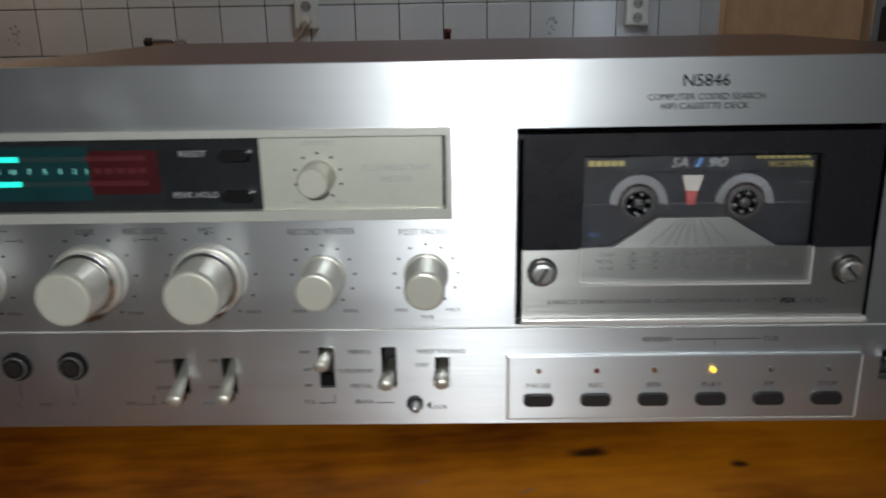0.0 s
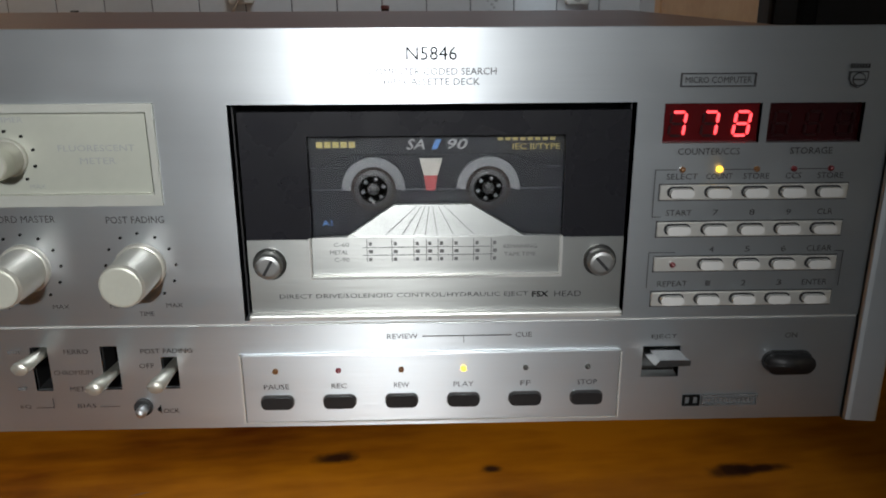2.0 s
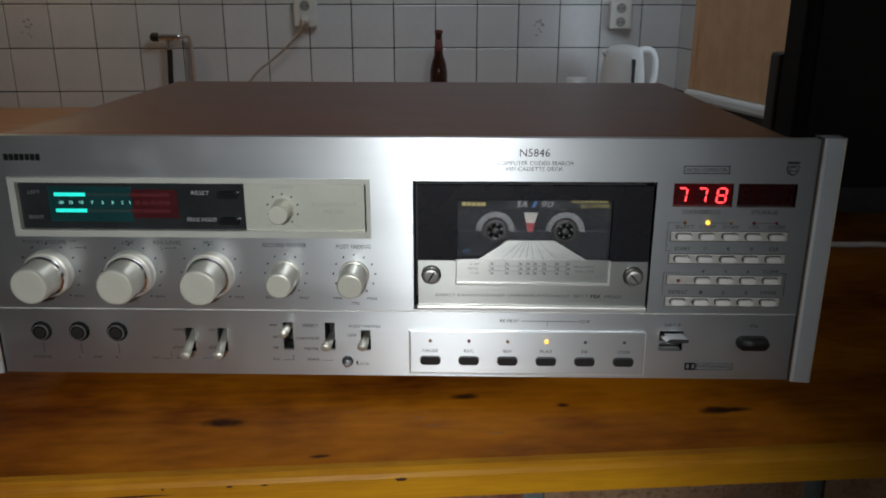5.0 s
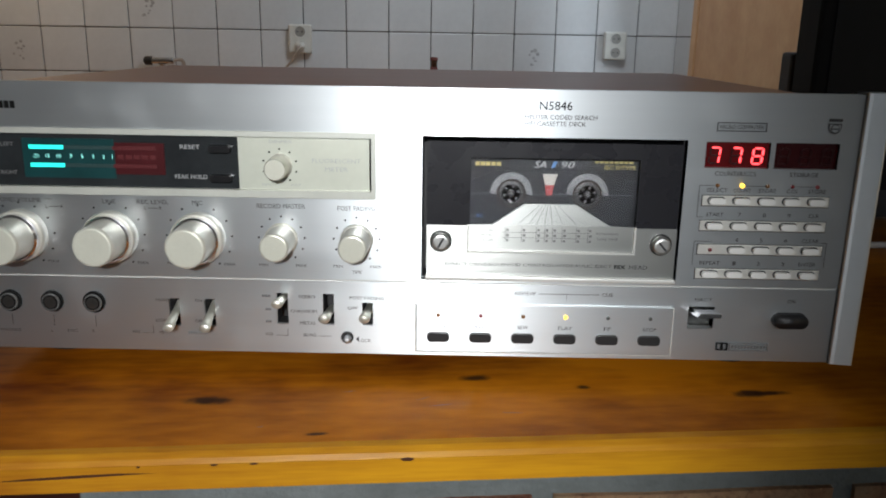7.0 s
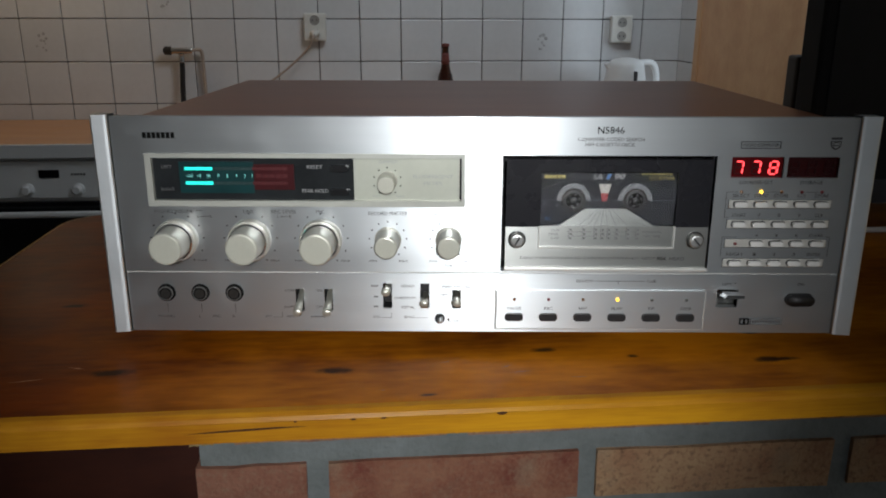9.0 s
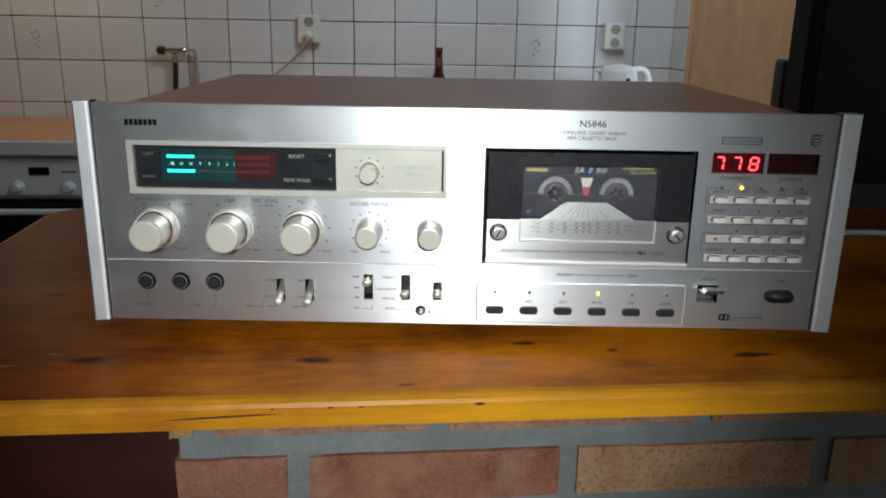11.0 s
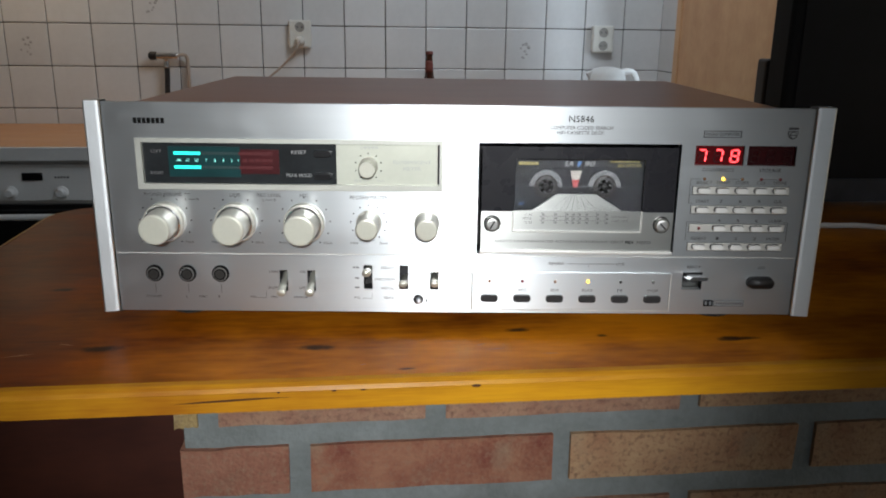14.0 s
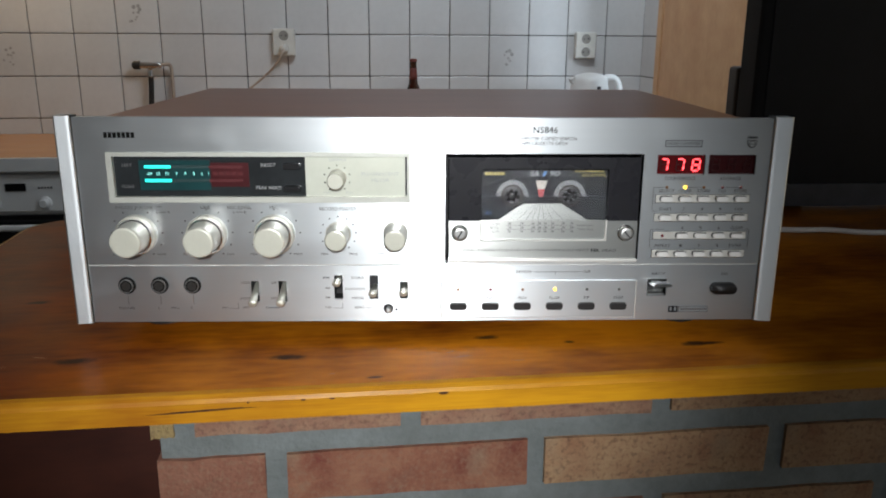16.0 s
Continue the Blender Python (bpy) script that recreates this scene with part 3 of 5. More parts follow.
def wide_plate(*a):
    bm = plate(*a)
    es = [e for e in bm.edges if len(e.link_faces) == 2 and abs(e.calc_face_angle(0)) > 1 and all(abs(v.co.y - a[4]) < 1e-6 for v in e.verts)]
    bmesh.ops.bevel(bm, geom=es, offset=0.0004, segments=1, affect="EDGES")
    return bm


panel = part("front_panel", wide_plate(-0.2262, 0.2308, 0.0425 + L, 0.1415 + L, 0.0, 0.006, HOLES_UP), ALU, deck, "brushed aluminium upper front panel")
lower = part("lower_panel", wide_plate(-0.2262, 0.2308, 0.0014 + L, 0.0415 + L, 0.0004, 0.006, HOLES_LOW), ALU, deck, "brushed aluminium lower front strip")
part("seam", box(-0.2262, 0.2308, 0.001, 0.005, 0.0416 + L, 0.0424 + L), FRAME, deck)
part("inner_wall", box(-0.219, 0.224, 0.022, 0.026, 0.003 + L, 0.138 + L), DARK, deck, "dark inner wall behind the front panel")


def end_cap(sx):
    pts = [(0.2287, 0.009), (0.2287, -0.0012), (0.2294, -0.0020), (0.2310, -0.0024), (0.2392, -0.0036), (0.2402, -0.0032), (0.2408, -0.0018), (0.2408, 0.009)]
    if sx < 0:
        pts = [(x - (0.0016 if x > 0.235 else 0.0), y) for x, y in pts]
    bm = bmesh.new()
    a = [bm.verts.new((sx * x + 0.0022, y, L + 0.0014)) for x, y in pts]
    b = [bm.verts.new((sx * x + 0.0022, y, 0.1425 + L)) for x, y in pts]
    bm.faces.new(a)
    bm.faces.new(b[::-1])
    for i in range(len(pts)):
        j = (i + 1) % len(pts)
        bm.faces.new((a[i], b[i], b[j], a[j]))
    return bm


for s in (-1, 1):
    part("end_cap", end_cap(s), ALU_END, deck, "satin aluminium end cap")
cover_bm = box(-0.2195, 0.2245, 0.0270, 0.318, 0.012, 0.1385 + L, 0.002)
box(-0.2190, 0.2240, 0.0062, 0.0285, 0.1345 + L, 0.1384 + L, bm=cover_bm)
part("cover", cover_bm, COVER, deck, "dark brown wood-veneer cover")
foot = mesh_of("foot", lathe([(0.014, 0.0), (0.015, 0.002), (0.013, 0.0121)], "z", steps=20), RUBBER)
for x, y in ((-0.19, 0.04), (0.19, 0.04), (-0.19, 0.28), (0.19, 0.28)):
    part("foot", foot, RUBBER, deck, at=(x, y, 0))

# fluorescent meter
meter = part("meter_frame", plate(-0.2065, -0.0086, 0.0856 + L, 0.1189 + L, -0.0016, 0.004, [(-0.2026, -0.0108, 0.0894 + L, 0.1162 + L)]), TRIM, deck, "pale silver frame of the meter")
part("meter_window", box(-0.2032, -0.0778, 0.0016, 0.006, 0.0885 + L, 0.1165 + L), METER_BLACK, meter, "smoked black meter window")
part("meter_face", box(-0.0778, -0.0120, 0.0010, 0.006, 0.0885 + L, 0.1165 + L), CREAM, meter, "cream meter face plate")
part("tube_glass", box(-0.1865, -0.1402, 0.0012, 0.0020, 0.0935 + L, 0.1135 + L), VFD_GLASS, meter, "teal display tube")
part("red_filter", box(-0.1400, -0.1150, 0.0012, 0.0020, 0.0958 + L, 0.1118 + L), VFD_RED, meter, "dim red overload field of the display tube")
seg = {k: mesh_of("segment", box(-0.00060, 0.00060, 0.0006, 0.0012, -0.00095, 0.00095), m) for k, m in (("on", VFD), ("off", VFD_OFF), ("red", VFD_RED_SEG))}
for h in (0.1091, 0.1000):
    for g in range(11):
        for i in range(4):
            x = -0.1822 + g * 0.0058 + i * 0.00142
            part("segment", seg["red" if x > -0.1405 else "on" if g < 3 else "off"], VFD, meter, at=(x, 0, h + L))
for s, x in (("-20", -0.1805), ("15", -0.1745), ("10", -0.1688), ("7", -0.1627), ("5", -0.1570), ("3", -0.1515), ("2", -0.1462), ("1", -0.1418)):
    write(s, x + 0.0006, 0.1046, 0.0019, VFD_NUM, meter, y=0.0008)
bars(-0.1385, -0.118, 0.1046, 0.0020, VFD_RED_SEG, meter, 5, 0.0008)
write("LEFT", -0.1940, 0.1102, 0.0019, INK_SOFT, meter, 0.0066, 0.0012)
write("RIGHT", -0.1945, 0.0960, 0.0019, INK_SOFT, meter, 0.0082, 0.0012)
write("RESET", -0.1020, 0.1103, 0.0022, INK_PALE, meter, 0.0098, 0.0012)
write("PEAK HOLD", -0.1022, 0.0952, 0.0022, INK_PALE, meter, 0.0165, 0.0012)
for h in (0.1098, 0.0950):
    part("meter_button", prism(pill(0.0112, 0.0034), -0.0030, 0.003), METER_BUTTON, meter, "black push button", (-0.0866, 0, h + L))
    part("button_gleam", box(-0.0825, -0.0806, 0.0008, 0.0018, h + L + 0.0008, h + L + 0.0013), INK_PALE, meter)
write("FLUORESCENT", -0.0285, 0.1045, 0.0021, INK_PALE, meter, 0.0245, 0.0006)
write("METER", -0.0285, 0.1003, 0.0021, INK_PALE, meter, 0.0115, 0.0006)
write("DIMMER", -0.0562, 0.1138, 0.0017, INK_PALE, meter, 0.0115, 0.0006)
write("MIN", -0.0640, 0.0920, 0.0013, INK_PALE, meter, 0.0044, 0.0006)
write("MAX", -0.0490, 0.0920, 0.0013, INK_PALE, meter, 0.0050, 0.0006)

dot = mesh_of("scale_dot", lathe([(0.00048, -0.0006), (0.00048, 0.0004)], steps=10), INK_BLACK)


def knob(name, x, h, parts, dots, dot_radius, label, y=0.0):
    """A turned knob on a skirt, with its ring of printed dots."""
    base = part(name, lathe(parts[0], at=(0, 0, 0), steps=48), KNOB_SIDE, deck, label, (x, y, h + L), True)
    for p, m, nm in parts[1:]:
        part(nm, lathe(p, steps=48), m, base, "", smooth=False)
    for i in range(dots):
        a = radians(235 - 290 * i / (dots - 1))
        part("scale_dot", dot, INK_BLACK, deck, at=(x + dot_radius * math.cos(a), y, h + dot_radius * math.sin(a) + L))
    return base


BIG = [[(0.0134, 0.0005), (0.0134, -0.005), (0.0130, -0.0058), (0.0122, -0.0060)],
       ([(0.0120, -0.0055), (0.0120, -0.0090), (0.0112, -0.0100)], CHROME, "knob_ring"),
       ([(0.0108, -0.009), (0.0104, -0.0112), (0.0102, -0.0230), (0.0097, -0.0238)], KNOB_SIDE, "knob_body"),
       ([(0.0098, -0.0231), (0.0095, -0.0243), (0.0086, -0.0245), (0.0002, -0.0245)], KNOB, "knob_cap")]
SMALL = [[(0.0084, 0.0005), (0.0084, -0.002), (0.0078, -0.0024)],
         ([(0.0076, -0.002), (0.0073, -0.0187), (0.0068, -0.0194)], KNOB_SIDE, "knob_body"),
         ([(0.0069, -0.0189), (0.0067, -0.0199), (0.0060, -0.0201), (0.0002, -0.0201)], KNOB, "knob_cap")]
for x in (-0.1910, -0.1445, -0.0995):
    knob("level_knob", x, 0.0640, BIG, 11, 0.0168, "large cream and silver turning knob")
for x in (-0.0572, -0.0187):
    knob("fade_knob", x, 0.0640, SMALL, 11, 0.0118, "small cream turning knob")
knob("dimmer_knob", -0.0570, 0.1015, [[(0.0062, 0.0010), (0.0062, -0.001), (0.0060, -0.0014)],
     ([(0.0056, -0.001), (0.0053, -0.0070), (0.0046, -0.0078)], KNOB_SIDE, "knob_body"),
     ([(0.0050, -0.0070), (0.0056, -0.0078), (0.0054, -0.0125), (0.0049, -0.0131), (0.0002, -0.0131)], KNOB, "knob_cap")], 9, 0.0086, "small cream dimmer knob", 0.0008)

write("PHONES VOLUME", -0.1915, 0.0822, 0.0022, INK, deck, 0.0245)
line(-0.1775, -0.1735, 0.0826, 0.0829, INK, deck)
write("L", -0.1765, 0.0790, 0.0018, INK, deck)
write("R", -0.1688, 0.0790, 0.0018, INK, deck)
line(-0.1752, -0.1702, 0.0788, 0.0791, INK, deck)
write("LINE", -0.1445, 0.0822, 0.0022, INK, deck, 0.0066)
write("REC LEVEL", -0.1222, 0.0822, 0.0022, INK, deck, 0.0160)
write("L", -0.1260, 0.0790, 0.0018, INK, deck)
write("R", -0.1184, 0.0790, 0.0018, INK, deck)
line(-0.1247, -0.1197, 0.0788, 0.0791, INK, deck)
write("MIC", -0.0995, 0.0822, 0.0022, INK, deck, 0.0052)
write("RECORD MASTER", -0.0570, 0.0812, 0.0024, INK, deck, 0.0245)
write("POST FADING", -0.0187, 0.0806, 0.0024, INK, deck, 0.0190)
write("TIME", -0.0187, 0.0470, 0.0016, INK, deck, 0.0050)
for x, r in ((-0.1910, 0.0150), (-0.1445, 0.0150), (-0.0995, 0.0150), (-0.0572, 0.0098), (-0.0187, 0.0098)):
    write("MIN", x - r, 0.0500, 0.0015, INK, deck, 0.0046)
    write("MAX", x + r, 0.0500, 0.0015, INK, deck, 0.0056)

# jack sockets
for x in (-0.2014, -0.1794, -0.1573):
    j = part("jack_socket", lathe([(0.0058, 0.001), (0.0058, -0.0010), (0.0054, -0.0014)], steps=32), INK_BLACK, deck, "round jack socket", (x, 0, 0.0280 + L))
    part("socket_ring", lathe([(0.0046, -0.0012), (0.0046, -0.0024), (0.0045, -0.0027)], steps=32), JACK_RING, j)
    part("socket_hole", lathe([(0.0040, -0.0020), (0.0040, -0.00275)], steps=28), INK_BLACK, j)
    part("socket_contact", lathe([(0.0031, -0.0020), (0.0031, -0.0028)], steps=20), DULL_METAL, j, "dull metal contact in the socket")
    line(x - 0.00012, x + 0.00012, 0.0145, 0.0205, INK, deck)
write("PHONES", -0.2030, 0.0118, 0.0017, INK, deck, 0.0105)
write("L", -0.1810, 0.0118, 0.0017, INK, deck)
write("MIC", -0.1700, 0.0118, 0.0017, INK, deck, 0.0052)
write("R", -0.1590, 0.0118, 0.0017, INK, deck)


# lever switches
def lever_mesh(root, tip, reach):
    """A rounded lever from behind the panel at height root to a blunt tip standing out by reach at height tip."""
    bm = bmesh.new()
    rings = []
    for w, k in ((0.0022, -0.9), (0.0022, 0.0), (0.0025, 0.40), (0.0029, 0.75), (0.0029, 0.97), (0.0026, 1.0)):
        y, z = -reach * k, root + (tip - root) * k
        rings.append([bm.verts.new((w * math.cos(q), y, z + 0.82 * w * math.sin(q))) for q in (2 * math.pi * i / 12 for i in range(12))])
    for a, b in zip(rings, rings[1:]):
        for i in range(12):
            bm.faces.new((a[i], a[(i + 1) % 12], b[(i + 1) % 12], b[i]))
    bm.faces.new(rings[-1])
    return bm


for (a, b, c, d, _), (root, tip, reach) in zip(SLOTS, ((0.0218, 0.0180, 0.0115), (0.0218, 0.0180, 0.0115), (0.0315, 0.0330, 0.0140), (0.0240, 0.0262, 0.0160), (0.0250, 0.0268, 0.0165))):
    slot = part("switch_slot", plate(a - 0.0003, b + 0.0003, c + L - 0.0003, d + L + 0.0003, 0.0020, 0.012, [(a + 0.0002, b - 0.0002, c + L + 0.0002, d + L - 0.0002)]), DARK, deck, "dark slot of a lever switch")
    part("switch_lever", lever_mesh(root, tip, reach), LEVER, slot, "satin metal lever", ((a + b) / 2, 0, L), True)
write("1/ON", -0.1215, 0.0298, 0.0017, INK, deck, 0.0058)
write("2/OFF", -0.1222, 0.0185, 0.0017, INK, deck, 0.0070)
write("MPX", -0.1215, 0.0118, 0.0016, INK, deck, 0.0048)
write("ON", -0.1022, 0.0298, 0.0017, INK, deck, 0.0036)
write("OFF", -0.1025, 0.0185, 0.0017, INK, deck, 0.0044)
bars(-0.1085, -0.0990, 0.0118, 0.0012, INK_SOFT, deck, 8)
write("MIC", -0.1360, 0.0118, 0.0016, INK, deck, 0.0040)
line(-0.1330, -0.1270, 0.0112, 0.0114, INK, deck)
line(-0.1272, -0.1270, 0.0114, 0.0155, INK, deck)
bars(-0.0685, -0.0640, 0.0332, 0.0012, INK_SOFT, deck, 5)
bars(-0.0670, -0.0640, 0.0258, 0.0012, INK_SOFT, deck, 3)
bars(-0.0670, -0.0640, 0.0190, 0.0012, INK_SOFT, deck, 3)
write("EQ", -0.0655, 0.0118, 0.0017, INK, deck, 0.0038)
line(-0.0620, -0.0556, 0.0112, 0.0114, INK, deck)
line(-0.0558, -0.0556, 0.0114, 0.0150, INK, deck)
write("FERRO", -0.0450, 0.0330, 0.0018, INK, deck, 0.0085)
write("CHROMIUM", -0.0470, 0.0250, 0.0018, INK, deck, 0.0135)
write("METAL", -0.0448, 0.0185, 0.0018, INK, deck, 0.0085)
write("BIAS", -0.0440, 0.0118, 0.0017, INK, deck, 0.0066)
line(-0.0395, -0.0325, 0.0112, 0.0114, INK, deck)
write("POST FADING", -0.0137, 0.0328, 0.0018, INK, deck, 0.0180)
write("OFF", -0.0212, 0.0272, 0.0018, INK, deck, 0.0052)
write("LOCK", -0.0150, 0.0092, 0.0018, INK, deck, 0.0068)
lock = part("lock_ring", lathe([(0.0033, 0.001), (0.0033, -0.0007), (0.0029, -0.0009)], steps=24), DARK, deck, "dark ring of the lock pin", (-0.0243, 0, 0.0106 + L))
part("lock_pin", lathe([(0.0019, -0.0006), (0.0019, -0.0046), (0.0013, -0.0056), (0.0002, -0.0059)], at=(0.0004, 0, 0), steps=20), ALU_CAP, lock, "small chrome lock pin", smooth=True)
part("lock_mark", prism([(-0.0195, 0.0098), (-0.0182, 0.0084), (-0.0182, 0.0112)], -0.0006, 0.0003), INK_BLACK, deck, at=(0, 0, L))

# transport keys
tray = part("key_plate", box(0.0122, 0.1466, -0.0012, 0.002, 0.0040 + L, 0.0308 + L, 0.0004), ALU, deck, "brushed plate that carries the transport keys")
part("key_plate_edge", box(0.0115, 0.0122, -0.0018, 0.001, 0.0038 + L, 0.0309 + L), FRAME, tray)
part("key_plate_edge", box(0.1466, 0.1472, -0.0016, 0.001, 0.0038 + L, 0.0300 + L), FRAME, tray)
part("key_plate_edge", box(0.0123, 0.1465, -0.0013, 0.001, 0.0036 + L, 0.0040 + L), FRAME, tray)
tkey = mesh_of("transport_key", prism(pill(0.0112, 0.0047, 8, 0.0019), -0.0030, 0.001), BLACK_BUTTON)
rim = mesh_of("key_rim", prism(pill(0.0120, 0.0055, 8, 0.0023), -0.0016, 0.001), RIM)
lampm = {k: mesh_of("indicator_lamp", lathe([(0.00100, 0.001), (0.00100, -0.0008), (0.0006, -0.0014), (0.0001, -0.0016)], steps=16), m)
         for k, m in (("amber", LAMP_AMBER), ("off", LAMP_OFF), ("red", LAMP_RED_OFF), ("grey", LAMP_GREY))}
for i, (word, kind) in enumerate((("PAUSE", "off"), ("REC", "red"), ("REW", "off"), ("PLAY", "amber"), ("FF", "grey"), ("STOP", "grey"))):
    x = 0.0239 + i * 0.02222
    k = part("key_rim", rim, RIM, tray, at=(x, 0, 0.0124 + L))
    part("transport_key", tkey, BLACK_BUTTON, k, "black pill-shaped transport key")
    part("indicator_lamp", lampm[kind], LAMP_OFF, tray, "lit amber play lamp" if kind == "amber" else "unlit indicator lamp", (x, -0.0012, 0.0246 + L))
    write(word, x, 0.0185, 0.0020, INK, tray, 0.0018 * len(word), -0.0016)
write("REVIEW", 0.0690, 0.0370, 0.0019, INK, deck, 0.0108)
write("CUE", 0.1118, 0.0370, 0.0019, INK, deck, 0.0058)
line(0.0760, 0.1075, 0.0368, 0.0371, INK, deck)
line(0.0905, 0.0907, 0.0343, 0.0368, INK, deck)

# cassette door
frame_in = part("door_recess", plate(0.0135, 0.1475, 0.0425 + L, 0.119 + L, 0.0061, 0.020, [(0.0150, 0.1460, 0.0440 + L, 0.1175 + L)]), DARK, deck, "dark recess round the cassette door")
door = part("cassette_door", plate(0.0172, 0.1452, 0.0725 + L, 0.1155 + L, 0.0010, 0.0035, [(0.0390, 0.1240, 0.0725 + L, 0.1075 + L)]), DOOR_BLACK, deck, "glossy black door with a clear window")
part("door_plate", plate(0.0172, 0.1452, 0.0445 + L, 0.0725 + L, 0.0006, 0.0040, [(0.0385, 0.1238, 0.0590 + L, 0.0725 + L)]), ALU_DOOR, door, "brushed aluminium lower door plate")
part("window_sill", prism([(0.0385, 0.0590), (0.1238, 0.0590), (0.1238, 0.0725), (0.1110, 0.0730), (0.0930, 0.0840), (0.0670, 0.0840), (0.0510, 0.0730), (0.0385, 0.0725)], 0.0022, 0.0042), ALU_DOOR, door, "printed silver scale plate", (0, 0, L))
part("sill_rim", plate(0.0380, 0.1243, 0.0585 + L, 0.0728 + L, -0.0002, 0.0022, [(0.0388, 0.1235, 0.0593 + L, 0.0730 + L)]), FRAME, door)
part("door_lip", box(0.0165, 0.1458, -0.0022, 0.0030, 0.0438 + L, 0.0462 + L, 0.0006), FRAME, door, "bright lower lip of the door")
pane = part("door_pane", box(0.0385, 0.1245, 0.0016, 0.0022, 0.0730 + L, 0.1080 + L), GLASS, door, "clear window pane")
pane.visible_shadow = False
for x in (0.0245, 0.1372):
    sc = part("door_screw", lathe([(0.0046, 0.001), (0.0046, -0.0030), (0.0040, -0.0040), (0.0030, -0.0042)], steps=32), SCREW, door, "slotted chrome screw", (x, 0, 0.0643 + L))
    part("screw_ring", lathe([(0.0056, 0.0010), (0.0056, -0.0006), (0.0052, -0.0010)], steps=32), DULL_METAL, sc)
    slot_bm = box(-0.0030, 0.0030, -0.0046, -0.0041, -0.0005, 0.0005)
    bmesh.ops.rotate(slot_bm, verts=slot_bm.verts, matrix=Matrix.Rotation(radians(-60 if x < 0.08 else 48), 3, "Y"))
    part("screw_slot", slot_bm, DARK, sc)
# time scale on the sill
for x0, x1 in ((0.0762, 0.0695), (0.0775, 0.0735), (0.0788, 0.0775), (0.0800, 0.0815), (0.0820, 0.0870), (0.0840, 0.0940), (0.0745, 0.0640)):
    part("scale_ray", prism([(x0 - 0.00012, 0.0835), (x0 + 0.00012, 0.0835), (x1 + 0.00015, 0.0735), (x1 - 0.00015, 0.0735)], 0.0019, 0.0022), INK_SOFT, door, at=(0, 0, L))
write("C-60", 0.0488, 0.0702, 0.0015, INK_SOFT, door, 0.0052, 0.0020)
write("METAL", 0.0480, 0.0675, 0.0015, INK_SOFT, door, 0.0062, 0.0020)
write("C-90", 0.0488, 0.0648, 0.0015, INK_SOFT, door, 0.0052, 0.0020)
for h in (0.0690, 0.0662):
    line(0.0560, 0.1010, h, h + 0.0002, INK_SOFT, door, 0.0020)
for i, x in enumerate((0.0575, 0.0660, 0.0735, 0.0778, 0.0818, 0.0868, 0.0940, 0.1000)):
    line(x - 0.00012, x + 0.00012, 0.0640, 0.0720, INK_SOFT, door, 0.0020)
    bars(x + 0.0006, x + 0.0022, 0.0704, 0.0012, INK_SOFT, door, 1, 0.0020)
    bars(x + 0.0006, x + 0.0026, 0.0676, 0.0012, INK_SOFT, door, 1, 0.0020)
    bars(x + 0.0006, x + 0.0022, 0.0648, 0.0012, INK_SOFT, door, 1, 0.0020)
write("REMAINING", 0.1100, 0.0690, 0.0014, INK_SOFT, door, 0.0115, 0.0020)
write("TAPE TIME", 0.1100, 0.0662, 0.0014, INK_SOFT, door, 0.0110, 0.0020)
write("DIRECT DRIVE/SOLENOID CONTROL/HYDRAULIC EJECT", 0.0700, 0.0520, 0.0021, INK, door, 0.0860, 0.0002)
write("FSX", 0.1172, 0.0520, 0.0021, INK_BLACK, door, 0.0058, 0.0002, 0.03)
write("HEAD", 0.1268, 0.0520, 0.0021, INK, door, 0.0094, 0.0002)

# cassette in the door
tape = thing("cassette_tape", DECK @ Matrix.Translation((0, 0, L - 0.0012)), "dark compact cassette with yellow print, behind the door window", "cassette")
part("shell", box(0.0300, 0.1290, 0.0070, 0.0160, 0.0500, 0.1140, 0.001), TAPE, tape)
part("shell_ridge", prism([(0.0420, 0.0975), (0.0520, 0.1015), (0.1070, 0.1015), (0.1170, 0.0975), (0.1235, 0.0960), (0.1235, 0.0950), (0.0395, 0.0950), (0.0395, 0.0960)], 0.0064, 0.0072), TAPE, tape)
for cx in (0.0601, 0.0990):
    arc = [(cx + r * math.cos(radians(a)), 0.0900 + r * math.sin(radians(a))) for r, rng in ((0.0107, range(-5, 186, 8)), (0.0076, range(185, -6, -8))) for a in rng]
    part("reel_window", prism(arc, 0.0055, 0.0068), TAPE_CLEAR, tape, "clear curved reel window")
    part("tape_pack", lathe([(0.0076, 0.0068), (0.0076, 0.0060), (0.0002, 0.0060)], at=(cx, 0, 0.0900), steps=32), TAPE_PACK, tape)
    hub = part("reel_hub", lathe([(0.0064, 0.0062), (0.0064, 0.0052), (0.0048, 0.0050), (0.0046, 0.0060)], at=(0, 0, 0), steps=32), HUB, tape, "black reel hub", (cx, 0, 0.0900))
    for i in range(6):
        a = radians(60 * i + 15)
        part("hub_tooth", lathe([(0.0007, 0.0056), (0.0006, 0.0046)], at=(0.0036 * math.cos(a), 0, 0.0036 * math.sin(a)), steps=8), TAPE_CLEAR, hub)
    part("spindle", lathe([(0.0021, 0.006), (0.0019, 0.0044), (0.0004, 0.0038)], steps=16), HUB, hub)
for h in (0.0968, 0.0893):
    part("shell_rib", box(0.0395, 0.1235, 0.0066, 0.0072, h, h + 0.0004), TAPE_RIB_GLINT, tape)
part("spindle_gleam", box(0.0596, 0.0606, 0.0043, 0.0052, 0.0850, 0.0862, 0.0003), SILVER_INK, tape)
part("wedge", prism([(0.0758, 0.1003), (0.0836, 0.1003), (0.0818, 0.0945), (0.0772, 0.0945)], 0.0058, 0.0066), CREAM_MARK, tape, "cream wedge print")
